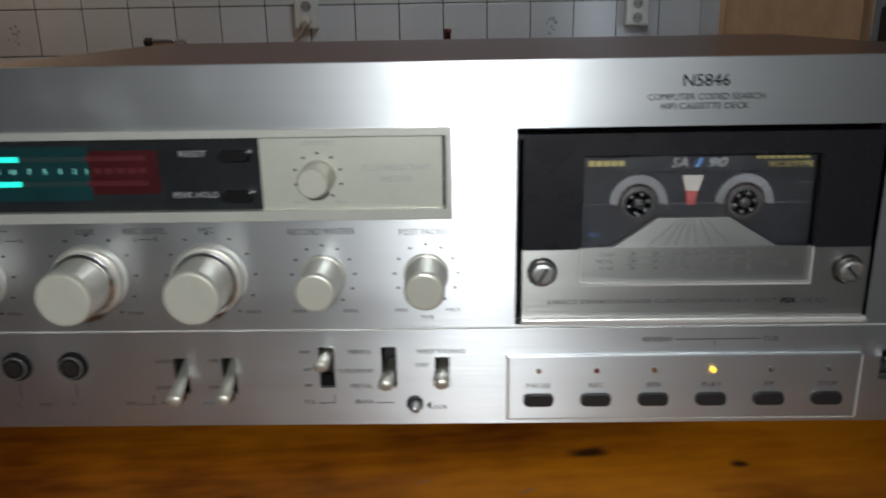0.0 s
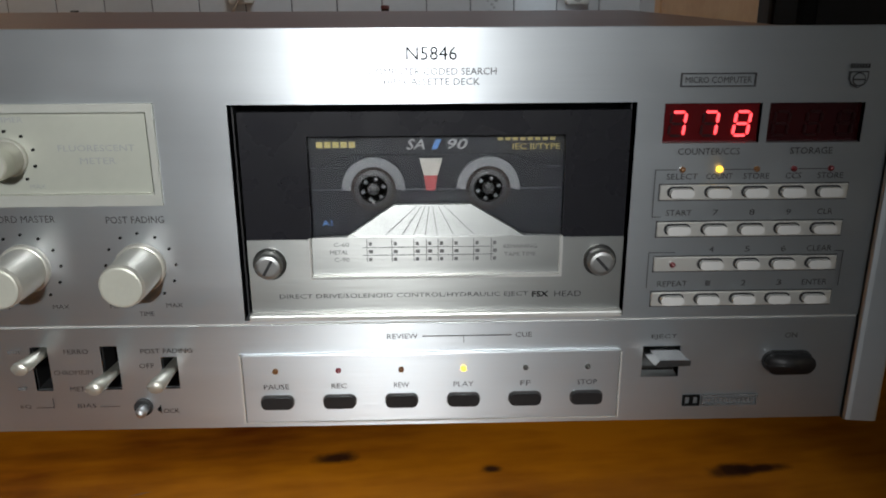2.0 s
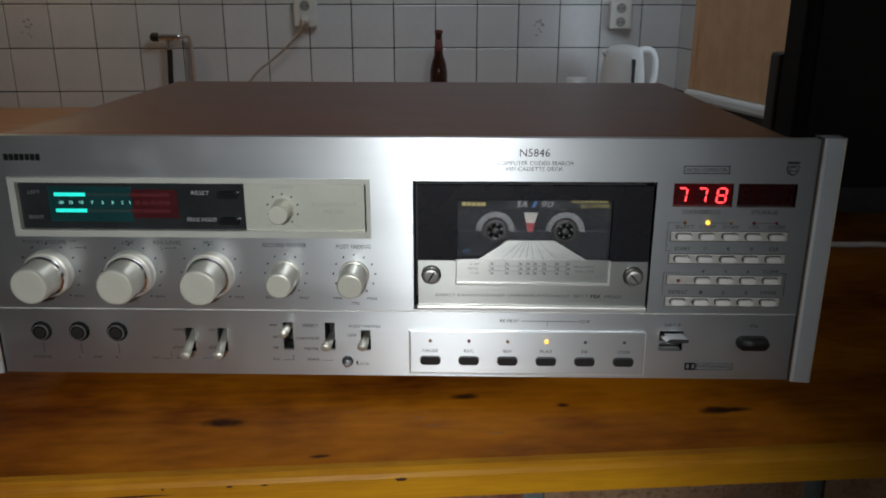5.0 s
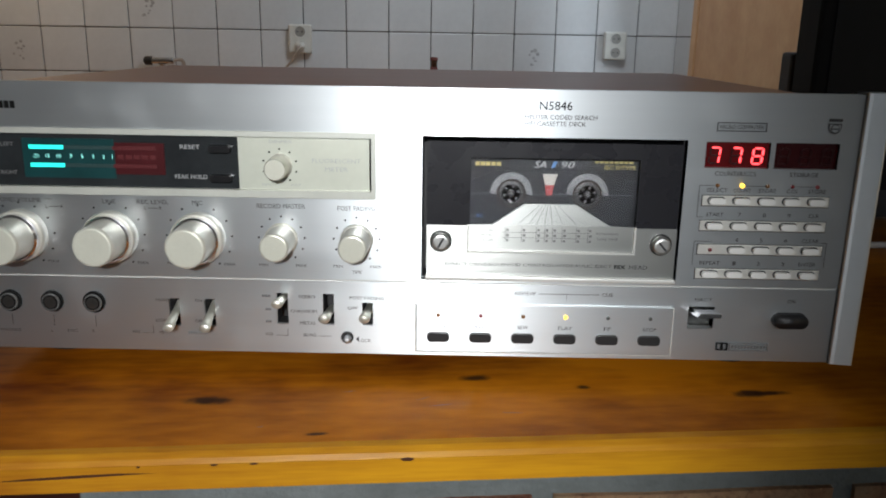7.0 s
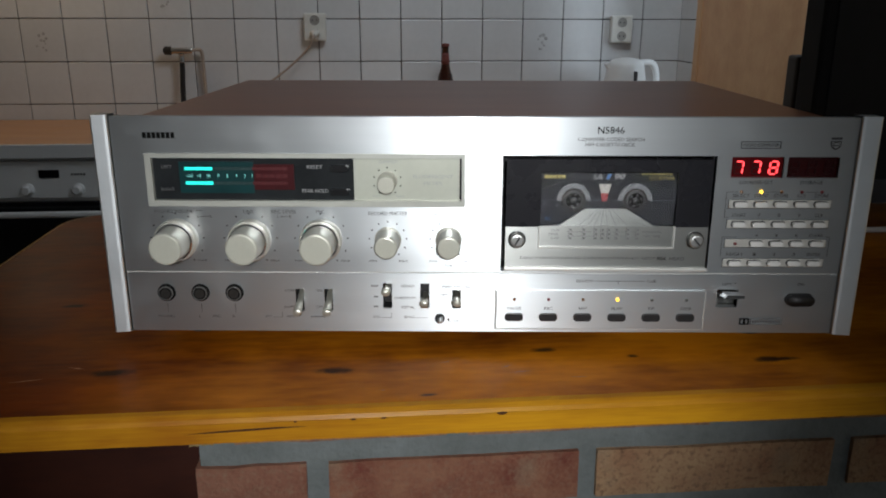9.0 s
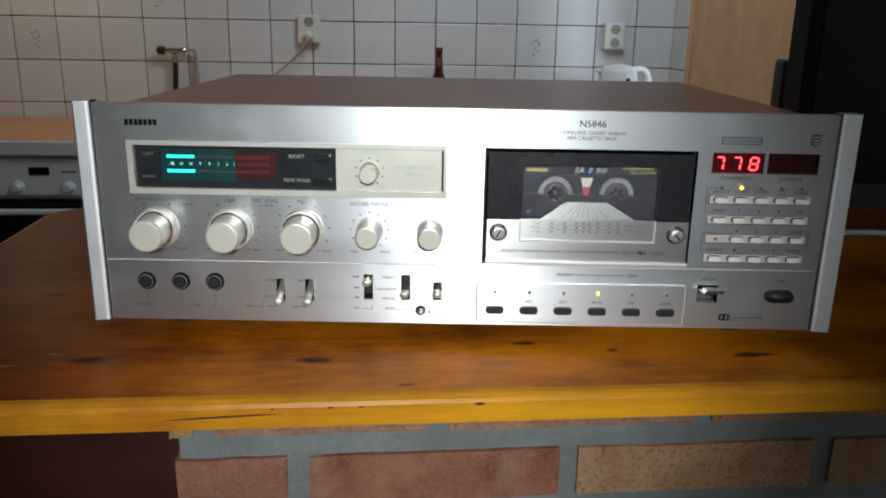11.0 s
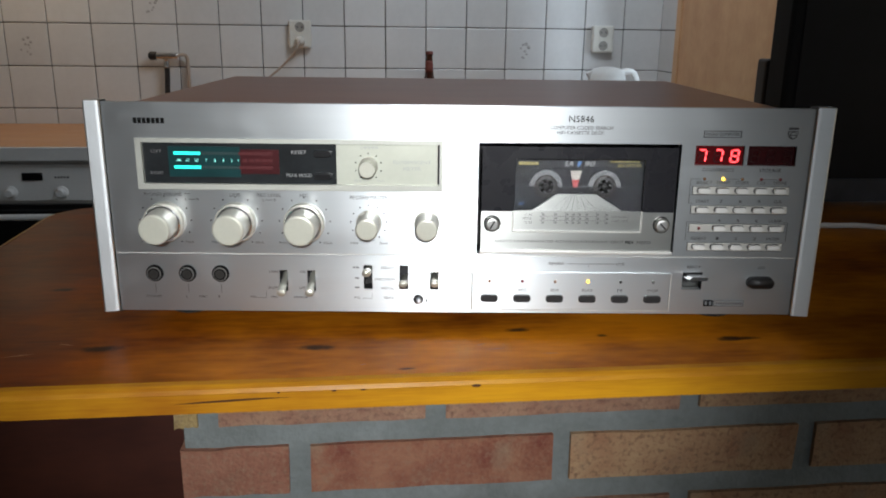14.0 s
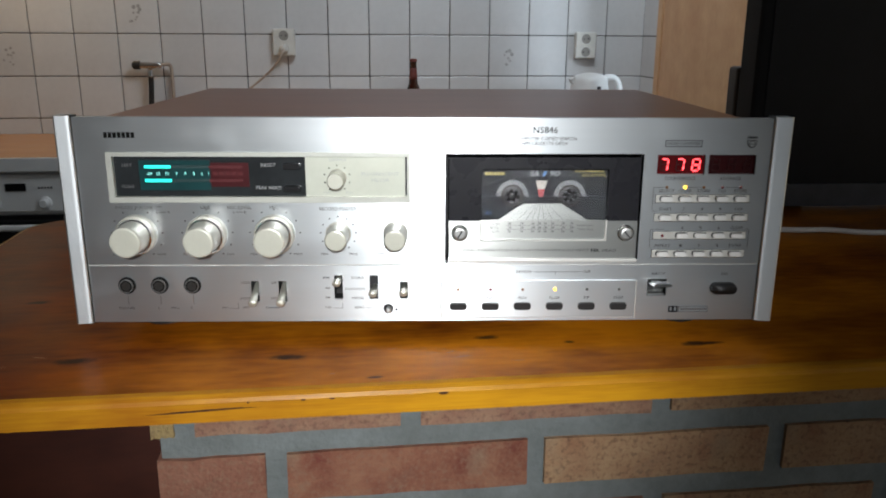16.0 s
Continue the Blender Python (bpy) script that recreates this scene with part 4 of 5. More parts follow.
part("wedge_tip", prism([(0.0772, 0.0944), (0.0818, 0.0944), (0.0810, 0.0892), (0.0780, 0.0892)], 0.0058, 0.0066), RED_MARK, tape, "red tip of the wedge print")


def tape_print(text, x, h, size, width, material=YELLOW_INK, shear=0.0):
    part("lettering", letters(text, size, width, 0.01, shear), material, tape, "", (x, 0.0062, h))


tape_print("SA", 0.0745, 0.1050, 0.0036, 0.0062, SILVER_INK, 0.25)
tape_print("90", 0.0885, 0.1050, 0.0036, 0.0068, SILVER_INK, 0.25)
part("blue_mark", prism([(0.0800, 0.1034), (0.0816, 0.1034), (0.0832, 0.1066), (0.0812, 0.1066)], 0.0058, 0.0066), BLUE_INK, tape)
bars(0.0415, 0.0550, 0.1050 - L, 0.0020, YELLOW_INK, tape, 5, 0.0062, 0.22)
tape_print("IEC II/TYPE", 0.1150, 0.1040, 0.0021, 0.0160)
bars(0.1020, 0.1220, 0.1066 - L, 0.0010, YELLOW_INK, tape, 8, 0.0062)
tape_print("A1", 0.0440, 0.0780, 0.0020, 0.0034, BLUE_INK)

# counter displays
DIG = {"7": "abc", "8": "abcdefg"}


def digit(x, h, code, mats, parent, w=0.0048, tall=0.0078):
    t = 0.0008
    rows = {"a": (0, tall / 2, 1), "g": (0, 0, 1), "d": (0, -tall / 2, 1), "b": (w / 2, tall / 4, 0), "c": (w / 2, -tall / 4, 0), "f": (-w / 2, tall / 4, 0), "e": (-w / 2, -tall / 4, 0)}
    for s, (dx, dz, flat) in rows.items():
        lean = 0.10 * dz
        if flat:
            o = [(-w / 2 + t * 0.6, 0), (-w / 2 + t * 1.2, t / 2), (w / 2 - t * 1.2, t / 2), (w / 2 - t * 0.6, 0), (w / 2 - t * 1.2, -t / 2), (-w / 2 + t * 1.2, -t / 2)]
        else:
            q = tall / 4
            o = [(-t / 2, -q + t), (-t / 2, q - t), (0, q - t * 0.4), (t / 2, q - t), (t / 2, -q + t), (0, -q + t * 0.4)]
        part("digit_segment", prism([(x + dx + lean + a + 0.1 * b, h + dz + b + L) for a, b in o], 0.0016, 0.0022), mats[0] if s in code else mats[1], parent)


for x0, x1, lit, lab in ((0.1555, 0.1875, "778", "red counter display that reads 778"), (0.1900, 0.2215, "", "unlit dark red storage display")):
    disp = part("counter_display", box(x0 - 0.0003, x1 + 0.0003, 0.0023, 0.006, 0.1042 + L, 0.1178 + L), DISPLAY_LIT if lit else DISPLAY, deck, lab)
    for i in range(3):
        cx = x0 + 0.0052 + i * 0.0107
        digit(cx, 0.1105, DIG[lit[i]] if lit else "", (LED_RED, LED_DIM), disp)
write("COUNTER/CCS", 0.1712, 0.1018, 0.0022, INK, deck, 0.0205)
write("STORAGE", 0.2054, 0.1018, 0.0022, INK, deck, 0.0142)
part("label_box", plate(0.1598, 0.1842, 0.1228 + L, 0.1272 + L, -0.0007, 0.0002, [(0.1602, 0.1838, 0.1232 + L, 0.1268 + L)]), INK, deck)
write("MICRO COMPUTER", 0.1720, 0.1250, 0.0020, INK, deck, 0.0215)
sh_out = [(0.2143, 0.1274), (0.2207, 0.1274), (0.2207, 0.1250), (0.2198, 0.1232), (0.2175, 0.1220), (0.2152, 0.1232), (0.2143, 0.1250)]
sh = part("maker_shield", prism(sh_out, -0.0005, 0.0003), INK, deck, "small grey maker's shield", (0, 0, L))
part("shield_field", prism([(0.2175 + (x - 0.2175) * 0.84, 0.1249 + (z - 0.1249) * 0.84) for x, z in sh_out], -0.0007, -0.0004), ALU, sh)
part("shield_disc", lathe([(0.0022, -0.0009), (0.0022, -0.0005)], at=(0.2175, 0, 0.1249), steps=20), INK, sh)
part("disc_field", lathe([(0.0018, -0.0011), (0.0018, -0.0007)], at=(0.2175, 0, 0.1249), steps=20), ALU, sh)
part("shield_band", box(0.2156, 0.2194, -0.0013, -0.0009, 0.1246, 0.1251), INK, sh)
bars(0.2143, 0.2209, 0.1291, 0.0014, INK, deck, 7)
bars(-0.2065, -0.1862, 0.1300, 0.0036, INK_BLACK, deck, 7, gap=0.22)
write("N5846", 0.0800, 0.1338, 0.0042, INK_BLACK, deck, 0.0160)
write("COMPUTER CODED SEARCH", 0.0803, 0.1282, 0.0022, INK, deck, 0.0405)
write("HIFI CASSETTE DECK", 0.0800, 0.1250, 0.0022, INK, deck, 0.0305)

# keypad
KX = (0.1630, 0.1755, 0.1880, 0.2005, 0.2130)
key = mesh_of("key", prism(pill(0.0080, 0.0031, 6), -0.0030, 0.001), KEY)
well = mesh_of("key_well", prism(pill(0.0091, 0.0039, 6), -0.0012, 0.0006), DARK)
for h, first in ((0.0880, 0), (0.0751, 0), (0.0626, 1), (0.0497, 0)):
    st = part("key_strip", box(0.1560, 0.2195, -0.0010, 0.0005, h - 0.0026 + L, h + 0.0026 + L, 0.0003), ALU_KEY, deck, "pale strip of small keys")
    part("strip_shadow_line", box(0.1557, 0.2198, -0.0004, 0.0003, h - 0.0030 + L, h + 0.0029 + L), INK, st)
    for i in range(first, 5):
        w_ob = part("key_well", well, DARK, st, at=(KX[i] - 0.0002, 0, h + 0.0002 + L))
        part("key", key, KEY, w_ob, "small white key", (0.0002, 0, -0.0002))
    if first:
        part("indicator_lamp", lampm["red"], LAMP_RED_OFF, st, "unlit red lamp", (0.1622, -0.001, h + L))
for x, kind in zip(KX, ("off", "amber", "off", "red", "red")):
    part("indicator_lamp", lampm[kind], LAMP_OFF, deck, "lit amber count lamp" if kind == "amber" else "unlit indicator lamp", (x, 0, 0.0957 + L))
line(0.1768, 0.1868, 0.0956, 0.0958, INK, deck)
line(0.2018, 0.2118, 0.0956, 0.0958, INK, deck)
for words, h in ((("SELECT", "COUNT", "STORE", "CCS", "STORE"), 0.0934), (("START", "7", "8", "9", "CLR"), 0.0809), (("", "4", "5", "6", "CLEAR"), 0.0678), (("REPEAT", "1", "2", "3", "ENTER"), 0.0554)):
    for x, w in zip(KX, words):
        if w:
            write(w, x, h, 0.0020, INK, deck, 0.00175 * len(w))
for x, h0, h1 in ((0.1540, 0.0795, 0.0957), (0.1540, 0.0540, 0.0668), (0.2215, 0.0540, 0.0668)):
    line(x - 0.0001, x + 0.0001, h0, h1, INK, deck)
line(0.1540, 0.1612, 0.0956, 0.0958, INK, deck)
line(0.1540, 0.1570, 0.0794, 0.0796, INK, deck)
line(0.1540, 0.1630, 0.0667, 0.0669, INK, deck)
line(0.2185, 0.2215, 0.0667, 0.0669, INK, deck)

# eject lever, power button, small marks
part("eject_recess", box(0.1545, 0.1690, 0.0080, 0.012, 0.0185 + L, 0.0317 + L), DULL_METAL, deck, "metal floor of the eject recess")
lev = bmesh.new()
rows = [[lev.verts.new((x + dx, y, z + dz)) for x, dz in ((0.0, 0.0), (0.0016, 0.0019), (0.0118, 0.0019), (0.0124, 0.0012), (0.0120, -0.0004), (0.0012, -0.0006))]
        for y, z, dx in ((0.008, 0.0282, 0.0), (-0.004, 0.0286, 0.0), (-0.0095, 0.0293, 0.0002), (-0.0118, 0.0296, 0.0004))]
for p, q in zip(rows, rows[1:]):
    for i in range(6):
        lev.faces.new((p[i], p[(i + 1) % 6], q[(i + 1) % 6], q[i]))
lev.faces.new(rows[0])
lev.faces.new(rows[-1])
part("eject_lever", lev, CHROME, deck, "chrome eject lever standing out of its recess", (0.1556, 0, L))
pw = part("power_rim", prism(pill(0.0182, 0.0079, 12), -0.0006, 0.001), DARK, deck, at=(0.2077, 0, 0.0249 + L))
pb = prism(pill(0.0174, 0.0072, 12), -0.0042, 0.001)
bmesh.ops.bevel(pb, geom=[e for e in pb.edges if all(v.co.y < -0.0044 for v in e.verts)], offset=0.0011, segments=3, affect="EDGES")
part("power_button", pb, BLACK_BUTTON, pw, "black rounded power button", smooth=True)
write("EJECT", 0.1620, 0.0352, 0.0020, INK, deck, 0.0092)
write("ON", 0.2076, 0.0352, 0.0020, INK, deck, 0.0044)
part("mark_box", plate(0.1710, 0.1772, 0.0074 + L, 0.0116 + L, -0.0007, 0.0002, [(0.1717, 0.1735, 0.0080 + L, 0.0110 + L), (0.1747, 0.1765, 0.0080 + L, 0.0110 + L)]), INK_BLACK, deck)
part("label_box", plate(0.1780, 0.1984, 0.0074 + L, 0.0116 + L, -0.0007, 0.0002, [(0.1783, 0.1981, 0.0077 + L, 0.0113 + L)]), INK_SOFT, deck)
bars(0.1792, 0.1976, 0.0095, 0.0016, INK_SOFT, deck, 11)

# ---- on the bar ----
# screen on the bar, a dark box behind it
tv = thing("television", Matrix.Translation((0.380, 0.395, 1.052)) @ Matrix.Rotation(radians(3), 4, "Z"), "large black flat screen on the bar, switched off", "television")
part("screen_frame", box(0.0, 1.15, 0.0, 0.045, 0.006, 0.68, 0.004), SCREEN_FRAME, tv)
part("screen", box(0.014, 1.136, -0.0015, 0.004, 0.030, 0.666), SCREEN, tv, "dark glass screen")
part("lower_bezel", box(0.002, 1.148, -0.004, -0.0002, 0.007, 0.034, 0.001), BEZEL, tv, "dark grey lower bezel")
part("stand_base", box(0.25, 0.70, -0.03, 0.08, 0.0, 0.008, 0.003), SCREEN_FRAME, tv, "black stand foot")
bx = thing("loudspeaker", Matrix.Translation((0.378, 0.445, 1.052)), "small dark brown box loudspeaker beside the screen", "loudspeaker")
part("cabinet", box(0.0, 0.10, 0.0, 0.03, 0.0, 0.167, 0.004), GREY_BOX, bx)
cab = thing("white_cable", Matrix.Translation((0, 0, 1.052)), "thin white cable lying across the bar top", "cable")
part("cord", tube([(0.25, 0.335, 0.003), (0.34, 0.305, 0.003), (0.40, 0.292, 0.003), (0.435, 0.298, 0.003), (0.47, 0.279, 0.003), (0.56, 0.290, 0.003), (0.72, 0.280, 0.003), (0.9, 0.31, 0.003)], 0.0028), CABLE, cab)

# cracks and wear of the bar top
bm = bmesh.new()
bm.faces.new([bm.verts.new((x, -0.0003, z)) for x, z in ((-0.166, 1.0408), (-0.150, 1.0421), (-0.130, 1.0430), (-0.112, 1.0434), (-0.096, 1.0430), (-0.118, 1.0421), (-0.132, 1.0415), (-0.146, 1.0411))])
part("crack", bm, KNOT, top, "dark crack in the front edge")

for u, w, h in ((0.012, 0.0030, 0.0010), (-0.072, 0.0016, 0.0006), (-0.055, 0.0018, 0.0005), (-0.104, 0.0008, 0.0006)):
    bm = bmesh.new()
    bm.faces.new([bm.verts.new((u + w * math.cos(t) * (1 + 0.3 * math.sin(5 * t)), -0.0004, 1.0462 + h * math.sin(t))) for t in (2 * math.pi * i / 12 for i in range(12))])
    part("dent", bm, KNOT, top, "small dark dent in the edge")
for u, v, w, rot in ((-0.268, 0.052, 0.010, 0.2), (-0.244, 0.068, 0.006, -0.3), (0.030, 0.040, 0.007, 0.1), (0.022, 0.048, 0.005, 0.5), (-0.015, 0.058, 0.004, 0.2), (0.064, 0.030, 0.006, -0.1), (-0.055, 0.022, 0.002, 0.0)):
    bm = bmesh.new()
    bm.faces.new([bm.verts.new((u + w * a * math.cos(rot) - 0.0005 * b * math.sin(rot), v + w * a * math.sin(rot) + 0.0005 * b * math.cos(rot), 1.0523)) for a, b in ((-1, -0.3), (0, -1), (1, 0.2), (0.2, 1))])
    part("scratch", bm, SCRATCH if u < -0.2 else KNOT_HALO, top, "shallow scratch in the varnish")

# ---- kitchen ----
def on_wall(u, v, z=0.0):
    return WALL @ Matrix.Translation((u, v, z))


unit = thing("worktop", WALL, "beech laminate kitchen worktop with a white front edge", "worktop")
part("slab", box(-2.6, 1.046, -0.58, -0.002, 0.855, 0.892, 0.002), WORKTOP, unit)
part("front_edge", box(-2.6, 1.046, -0.588, -0.5801, 0.848, 0.891, 0.003), WHITE, unit, "white front edge")
unit2 = thing("base_cabinet", WALL, "white kitchen base cabinets under the worktop", "cabinet")
part("body", box(-0.72, 1.046, -0.55, -0.005, 0.10, 0.853), WHITE, unit2)
for i in range(3):
    d = part("cabinet_door", box(-0.715 + i * 0.587, -0.133 + i * 0.587, -0.568, -0.551, 0.12, 0.84, 0.002), WHITE, unit2)
part("plinth", box(-0.72, 1.046, -0.50, -0.01, 0.0, 0.10), BLACK, unit2)
unit3 = thing("oven", on_wall(-1.175, 0), "white built-in oven with black glass door, knobs and display", "oven")
part("body", box(-0.30, 0.58, -0.55, -0.01, 0.02, 0.845), WHITE, unit3)
fascia = part("control_panel", box(-0.30, 0.58, -0.575, -0.5501, 0.725, 0.838, 0.002), WHITE, unit3, "white control panel")
part("display", box(0.070, 0.130, -0.5775, -0.574, 0.788, 0.812, 0.001), OVEN_GLASS, fascia, "black oven display")
for x in (-0.25, -0.115, 0.034, 0.182, 0.33):
    part("oven_knob", lathe([(0.019, 0.0), (0.019, -0.006), (0.014, -0.010), (0.012, -0.024), (0.0105, -0.026)], at=(x, -0.575, 0.752), steps=28), WHITE, fascia, "white oven knob", smooth=False)
for i in range(5):
    part("printed_bar", box(0.165 + i * 0.009, 0.170 + i * 0.009, -0.5762, -0.5745, 0.795, 0.801), INK, fascia)
odoor = part("oven_door", box(-0.29, 0.57, -0.572, -0.5502, 0.20, 0.712, 0.003), OVEN_GLASS, unit3, "black glass oven door")
part("door_handle", box(-0.25, 0.53, -0.615, -0.595, 0.672, 0.690, 0.006), WHITE, odoor, "white handle bar")
for x in (-0.22, 0.50):
    part("handle_post", box(x - 0.01, x + 0.01, -0.598, -0.570, 0.674, 0.688), WHITE, odoor)


def socket(u, z, double):
    w, h = 0.080, 0.098
    s = thing("wall_socket", on_wall(u, -0.0005, z), "ivory double wall socket with two outlets" if double else "ivory wall socket with a plugged-in beige cable", "socket")
    part("plate", box(-w / 2, w / 2, -0.030, 0.0, -h / 2, h / 2, 0.006), SOCKET_WHITE, s)
    for dz in (0.024, -0.024):
        r = part("outlet", lathe([(0.021, -0.0295), (0.0205, -0.0325), (0.0180, -0.0325), (0.0175, -0.0305)], at=(0, 0, dz), steps=28), SOCKET_WHITE, s, "round outlet rim")
        part("outlet_well", lathe([(0.0176, -0.0302), (0.0174, -0.0306)], at=(0, 0, dz), steps=28), SOCKET_WELL, r)
        for dx in (-0.008, 0.008):
            part("pin_hole", lathe([(0.0026, -0.0306), (0.0024, -0.0309)], at=(dx, 0, dz), steps=10), DARK, r)
    return s


socket(-0.306, 1.219, False)
socket(0.819, 1.212, True)
plug = thing("mains_plug", on_wall(-0.306, -0.031, 1.195), "beige mains plug and cable in the wall socket", "plug")
part("plug_body", lathe([(0.017, 0.0), (0.017, -0.012), (0.011, -0.030), (0.007, -0.034)], steps=24), SOCKET_WHITE, plug)
part("cord", tube([(0, -0.030, 0), (-0.003, -0.045, -0.012), (-0.02, -0.038, -0.045), (-0.06, -0.020, -0.085), (-0.12, -0.014, -0.135), (-0.20, -0.012, -0.19), (-0.26, -0.012, -0.30)], 0.0042), CABLE_BEIGE, plug)

valve = thing("water_valve", on_wall(-0.795, -0.001, 1.138), "chrome water valve with black hose on the tiled wall", "valve")
part("valve_body", lathe([(0.010, -0.040), (0.012, -0.036), (0.012, 0.036), (0.010, 0.040)], "x", (0.012, -0.035, 0), 20), CHROME, valve)
part("wall_pipe", lathe([(0.009, -0.045), (0.009, 0.001)], "y", (0.040, 0, 0), 16), ALU_CAP, valve)
part("valve_knob", lathe([(0.008, -0.062), (0.015, -0.056), (0.015, -0.034), (0.009, -0.030)], "x", (0.012, -0.035, 0), 12), HOSE, valve, "black valve knob")
part("valve_outlet", lathe([(0.013, -0.012), (0.010, -0.016), (0.010, -0.040), (0.008, -0.044)], "z", (0.012, -0.035, 0), 16), CHROME, valve)
part("hose", tube([(0.012, -0.035, -0.04), (0.012, -0.036, -0.07), (0.008, -0.038, -0.12), (0.006, -0.04, -0.20), (0.006, -0.04, -0.246)], 0.0095), HOSE, valve, "black flexible hose")
part("branch_pipe", tube([(0.050, -0.035, 0.0), (0.070, -0.030, 0.006), (0.082, -0.022, 0.0), (0.084, -0.020, -0.03), (0.084, -0.020, -0.246)], 0.0062), CABLE_BEIGE, valve, "beige branch pipe")

bottle = thing("beer_bottle", on_wall(0.160, -0.10, 0.892), "brown glass bottle standing on the worktop", "bottle")
part("glass", lathe([(0.028, 0.0), (0.031, 0.004), (0.031, 0.13), (0.026, 0.160), (0.0165, 0.185), (0.0135, 0.215), (0.0115, 0.255), (0.0130, 0.257), (0.0130, 0.266), (0.0100, 0.270)], "z", steps=32), BOTTLE, bottle, smooth=True)
part("neck_label", lathe([(0.0152, 0.200), (0.0144, 0.212), (0.0132, 0.232), (0.0126, 0.240)], "z", steps=32), BOTTLE_LABEL, bottle, "dull red paper neck label", smooth=True)
part("cap", lathe([(0.0136, 0.262), (0.0142, 0.266), (0.0128, 0.272), (0.0002, 0.2735)], "z", steps=24), BOTTLE_LABEL, bottle, "dull red crown cap")

kettle = thing("electric_kettle", on_wall(0.785, -0.22, 0.892), "white plastic electric kettle on the worktop", "kettle")
part("kettle_body", lathe([(0.074, 0.0), (0.080, 0.004), (0.080, 0.03), (0.073, 0.14), (0.064, 0.200), (0.060, 0.212), (0.046, 0.222), (0.020, 0.228), (0.002, 0.229)], "z", steps=40), PLASTIC_WHITE, kettle, smooth=True)
part("kettle_handle", tube([(0.050, 0, 0.208), (0.082, 0, 0.218), (0.108, 0, 0.195), (0.114, 0, 0.14), (0.104, 0, 0.08), (0.070, 0, 0.045)], 0.0115), PLASTIC_WHITE, kettle, smooth=True)
part("spout", prism([(-0.055, 0.175), (-0.074, 0.205), (-0.060, 0.214), (-0.045, 0.212)], -0.018, 0.018), PLASTIC_WHITE, kettle)
part("water_gauge", box(0.010, 0.020, -0.0800, -0.060, 0.10, 0.185, 0.002), INK, kettle, "dark water gauge")
part("kettle_base", lathe([(0.078, -0.0), (0.078, 0.003), (0.072, 0.006)], "z", steps=36), PLASTIC_WHITE, kettle)

cup = thing("cup", on_wall(0.630, -0.214, 0.892), "small white cup standing on the worktop beside the kettle", "cup")
part("bowl", lathe([(0.024, 0.0), (0.027, 0.003), (0.034, 0.080), (0.036, 0.118), (0.0335, 0.118), (0.031, 0.080), (0.022, 0.008)], "z", steps=32), PLASTIC_WHITE, cup, smooth=True)
part("handle", tube([(0.034, 0, 0.098), (0.055, 0, 0.100), (0.060, 0, 0.066), (0.050, 0, 0.036), (0.030, 0, 0.030)], 0.0045), PLASTIC_WHITE, cup, smooth=True)

# pine panel on a white ledge at the side
A, B = Vector((0.768, 2.14, 0)), Vector((0.875, 1.66, 0))
d = (B - A).normalized()
PINE = Matrix.Translation(A) @ Matrix.Rotation(math.atan2(d.y, d.x), 4, "Z")
ln = (B - A).length
pp = thing("pine_panel", PINE, "pale pine board panel with a lighter edge strip", "panel")
part("board", box(0.03, ln + 0.10, 0.0, 0.03, 1.00, 1.62, 0.002), DOOR_PINE, pp)
part("edge_strip", box(0.0, 0.0295, -0.004, 0.034, 1.00, 1.62, 0.002), DOOR_PINE, pp, "rounded pine edge strip")
lg = thing("white_ledge", PINE, "white painted ledge below the pine panel", "ledge")
part("ledge_board", box(0.0, ln + 0.10, -0.02, 0.06, 0.965, 0.999, 0.010), WHITE, lg)
part("ledge_support", box(0.0, ln + 0.10, 0.0, 0.05, 0.0, 0.964), GREY_BOX, lg)

# ---- bricks and tiles ----
COURSES = {0: [(-0.214, -0.126, BRICK_RED_DULL), (-0.108, 0.102, BRICK_RED_TWO), (0.118, 0.327, BRICK_TAN), (0.345, 0.555, BRICK_TAN), (0.573, 0.783, BRICK_PINK), (0.801, 1.011, BRICK_TAN)],
           1: [(-0.217, -0.199, BRICK_YELLOW), (-0.181, -0.010, BRICK_PINK), (0.008, 0.214, BRICK_PINK), (0.232, 0.442, BRICK_TAN), (0.460, 0.670, BRICK_TAN), (0.688, 0.898, BRICK_PINK)]}
wallb = bpy.data.objects["mortar_bed"]
rnd = random.Random(4)


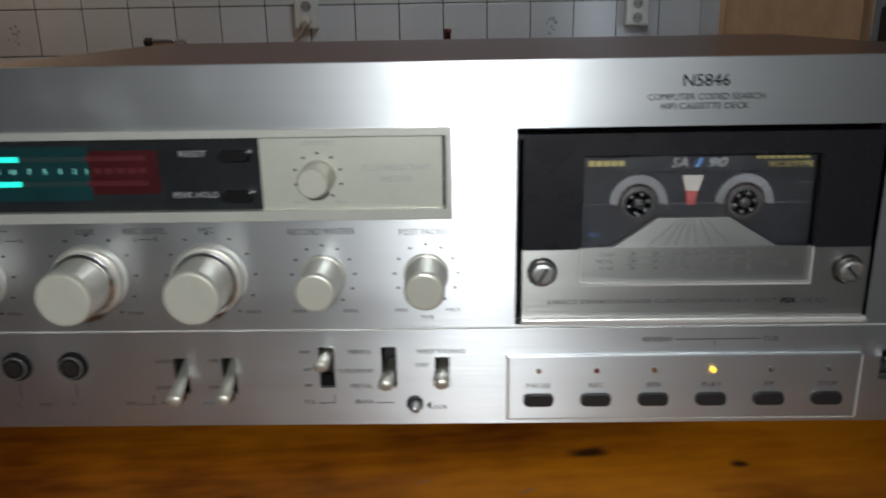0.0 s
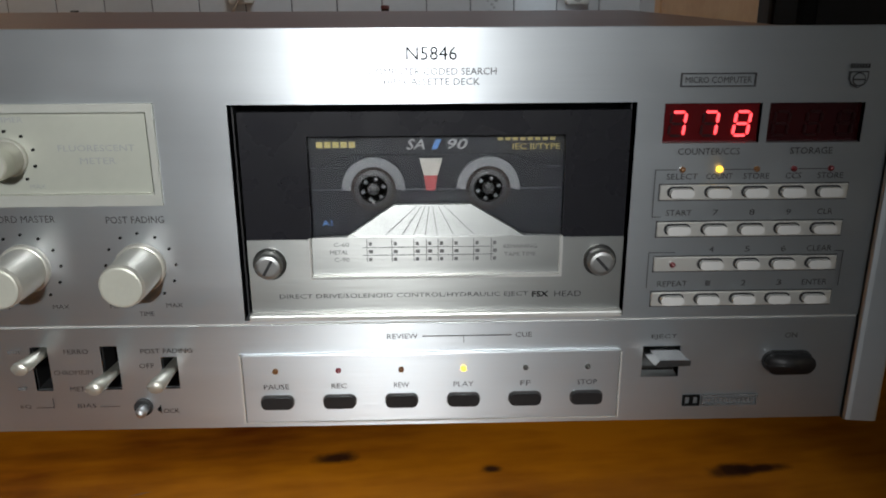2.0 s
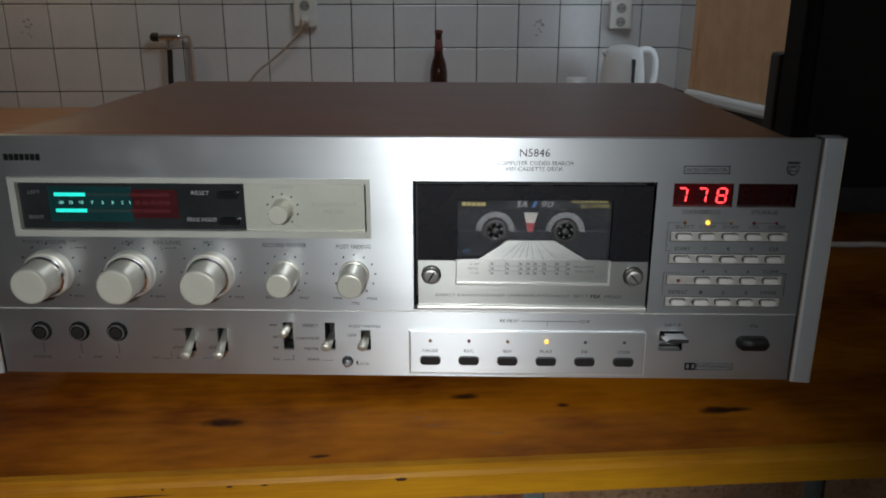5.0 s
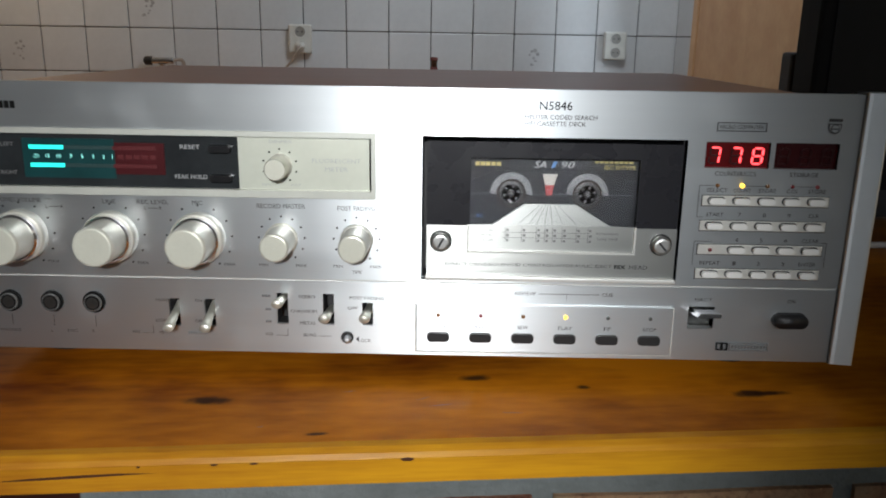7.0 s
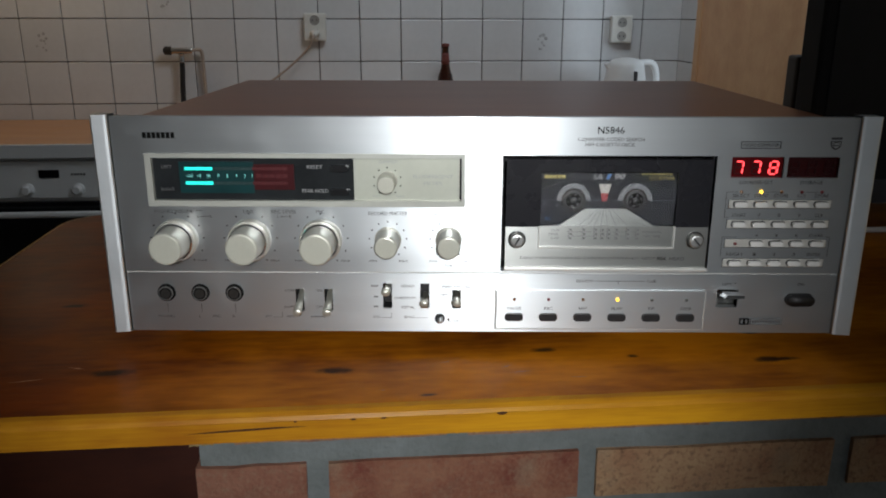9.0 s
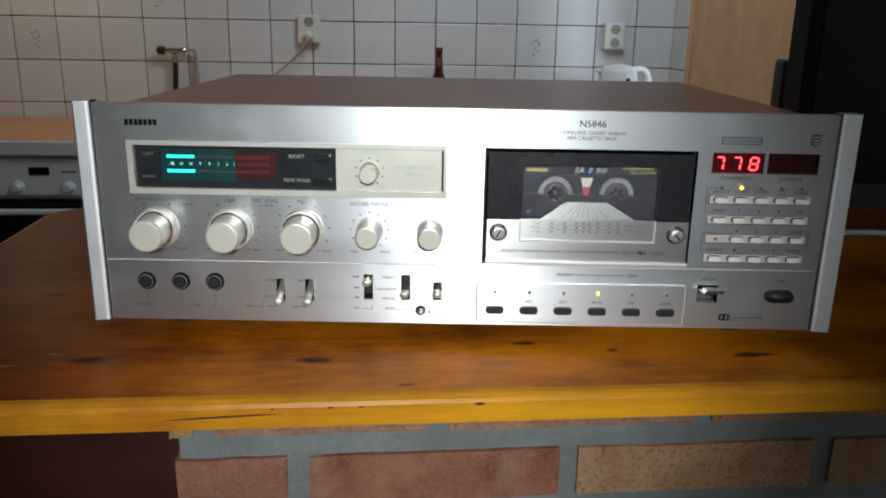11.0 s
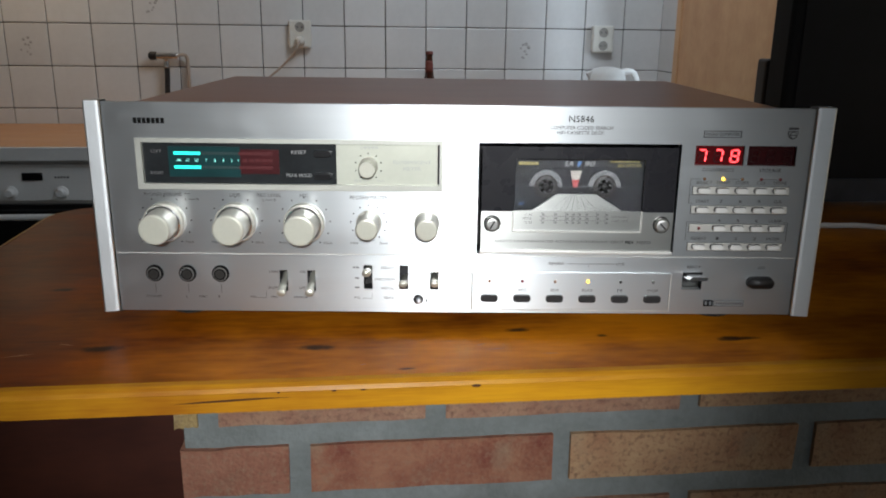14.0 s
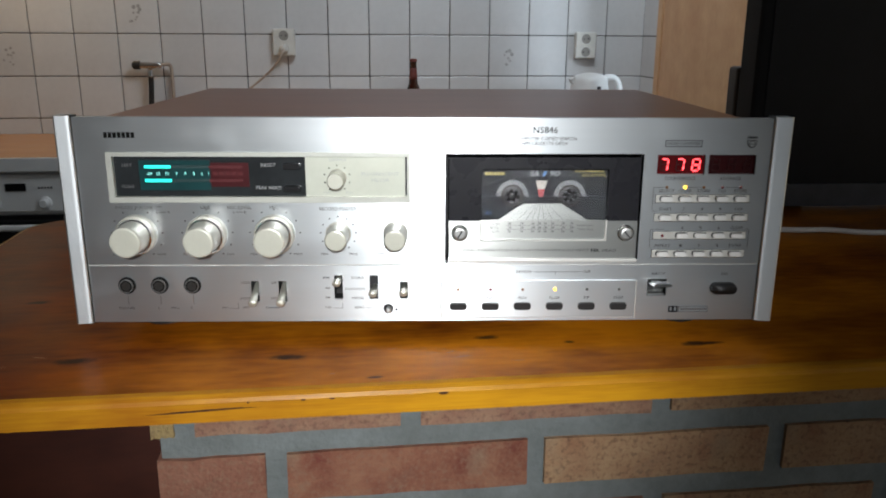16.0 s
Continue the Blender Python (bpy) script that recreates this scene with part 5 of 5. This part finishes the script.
def brick_mesh(w, m):
    bm = box(-w / 2, w / 2, -0.0045, 0.02, -0.0220, 0.0220)
    bmesh.ops.subdivide_edges(bm, edges=[e for e in bm.edges if abs(e.verts[0].co.x - e.verts[1].co.x) > 0.01], cuts=5)
    for v in bm.verts:
        v.co += Vector((rnd.uniform(-1, 1), rnd.uniform(-0.6, 0.6), rnd.uniform(-1, 1))) * 0.0009
    return mesh_of("brick", bm, m)


cache = {}
for c in range(-10, 2):
    zc = 0.888 + c * 0.0650
    for x0, x1, m in COURSES[c % 2]:
        k = (round(x1 - x0, 3), m.name, rnd.randrange(3))
        if k not in cache:
            cache[k] = brick_mesh(x1 - x0, m)
        ob = part("brick", cache[k], m, wallb, at=((x0 + x1) / 2 + 0.0076, 0.183, zc))

tile = box(-0.0735, 0.0735, -0.0045, 0.006, -0.0735, 0.0735, 0.0025, 2)
tile_me = mesh_of("tile", tile, TILE)
U0, Z0 = -1.046, 1.2472


def flower(parent):
    bm = bmesh.new()
    for i in range(5):
        a, r = radians(72 * i + rnd.uniform(-20, 20)), rnd.uniform(0.010, 0.017)
        bmesh.ops.create_circle(bm, cap_ends=True, segments=8, radius=rnd.uniform(0.004, 0.008), matrix=Matrix.Translation((r * math.cos(a), -0.0049 - 0.0001 * i, r * math.sin(a) + 0.008)) @ Matrix.Rotation(radians(90), 4, "X"))
    for i in range(5):
        x, z = rnd.uniform(-0.025, 0.012), rnd.uniform(-0.045, -0.010)
        bmesh.ops.create_circle(bm, cap_ends=True, segments=7, radius=rnd.uniform(0.002, 0.005), matrix=Matrix.Translation((x, -0.0055 - 0.0001 * i, z)) @ Matrix.Rotation(radians(90), 4, "X"))
    part("flower_print", bm, SMUDGE, parent, "faint grey flower print")


for i in range(-8, 14):
    for k in range(-3, 4):
        u, z = U0 + 0.15 * i + 0.075, Z0 + 0.15 * k + 0.075
        if z < 0.85 or u > 1.05:
            continue
        t = part("tile", tile_me, TILE, wall_north, at=(u, 0.006, z))
        if (i, k) in ((-2, -1), (1, 0), (10, -1), (5, 1), (-6, 0)):
            flower(t)
for i in range(2):
    for k in range(-3, 4):
        z = Z0 + 0.15 * k + 0.075
        if z > 0.92:
            t = part("tile", tile_me, TILE, side_return, at=(1.0525, -0.075 - 0.15 * i - 0.002, z))
            t.rotation_euler = (0, 0, radians(90) * -1)
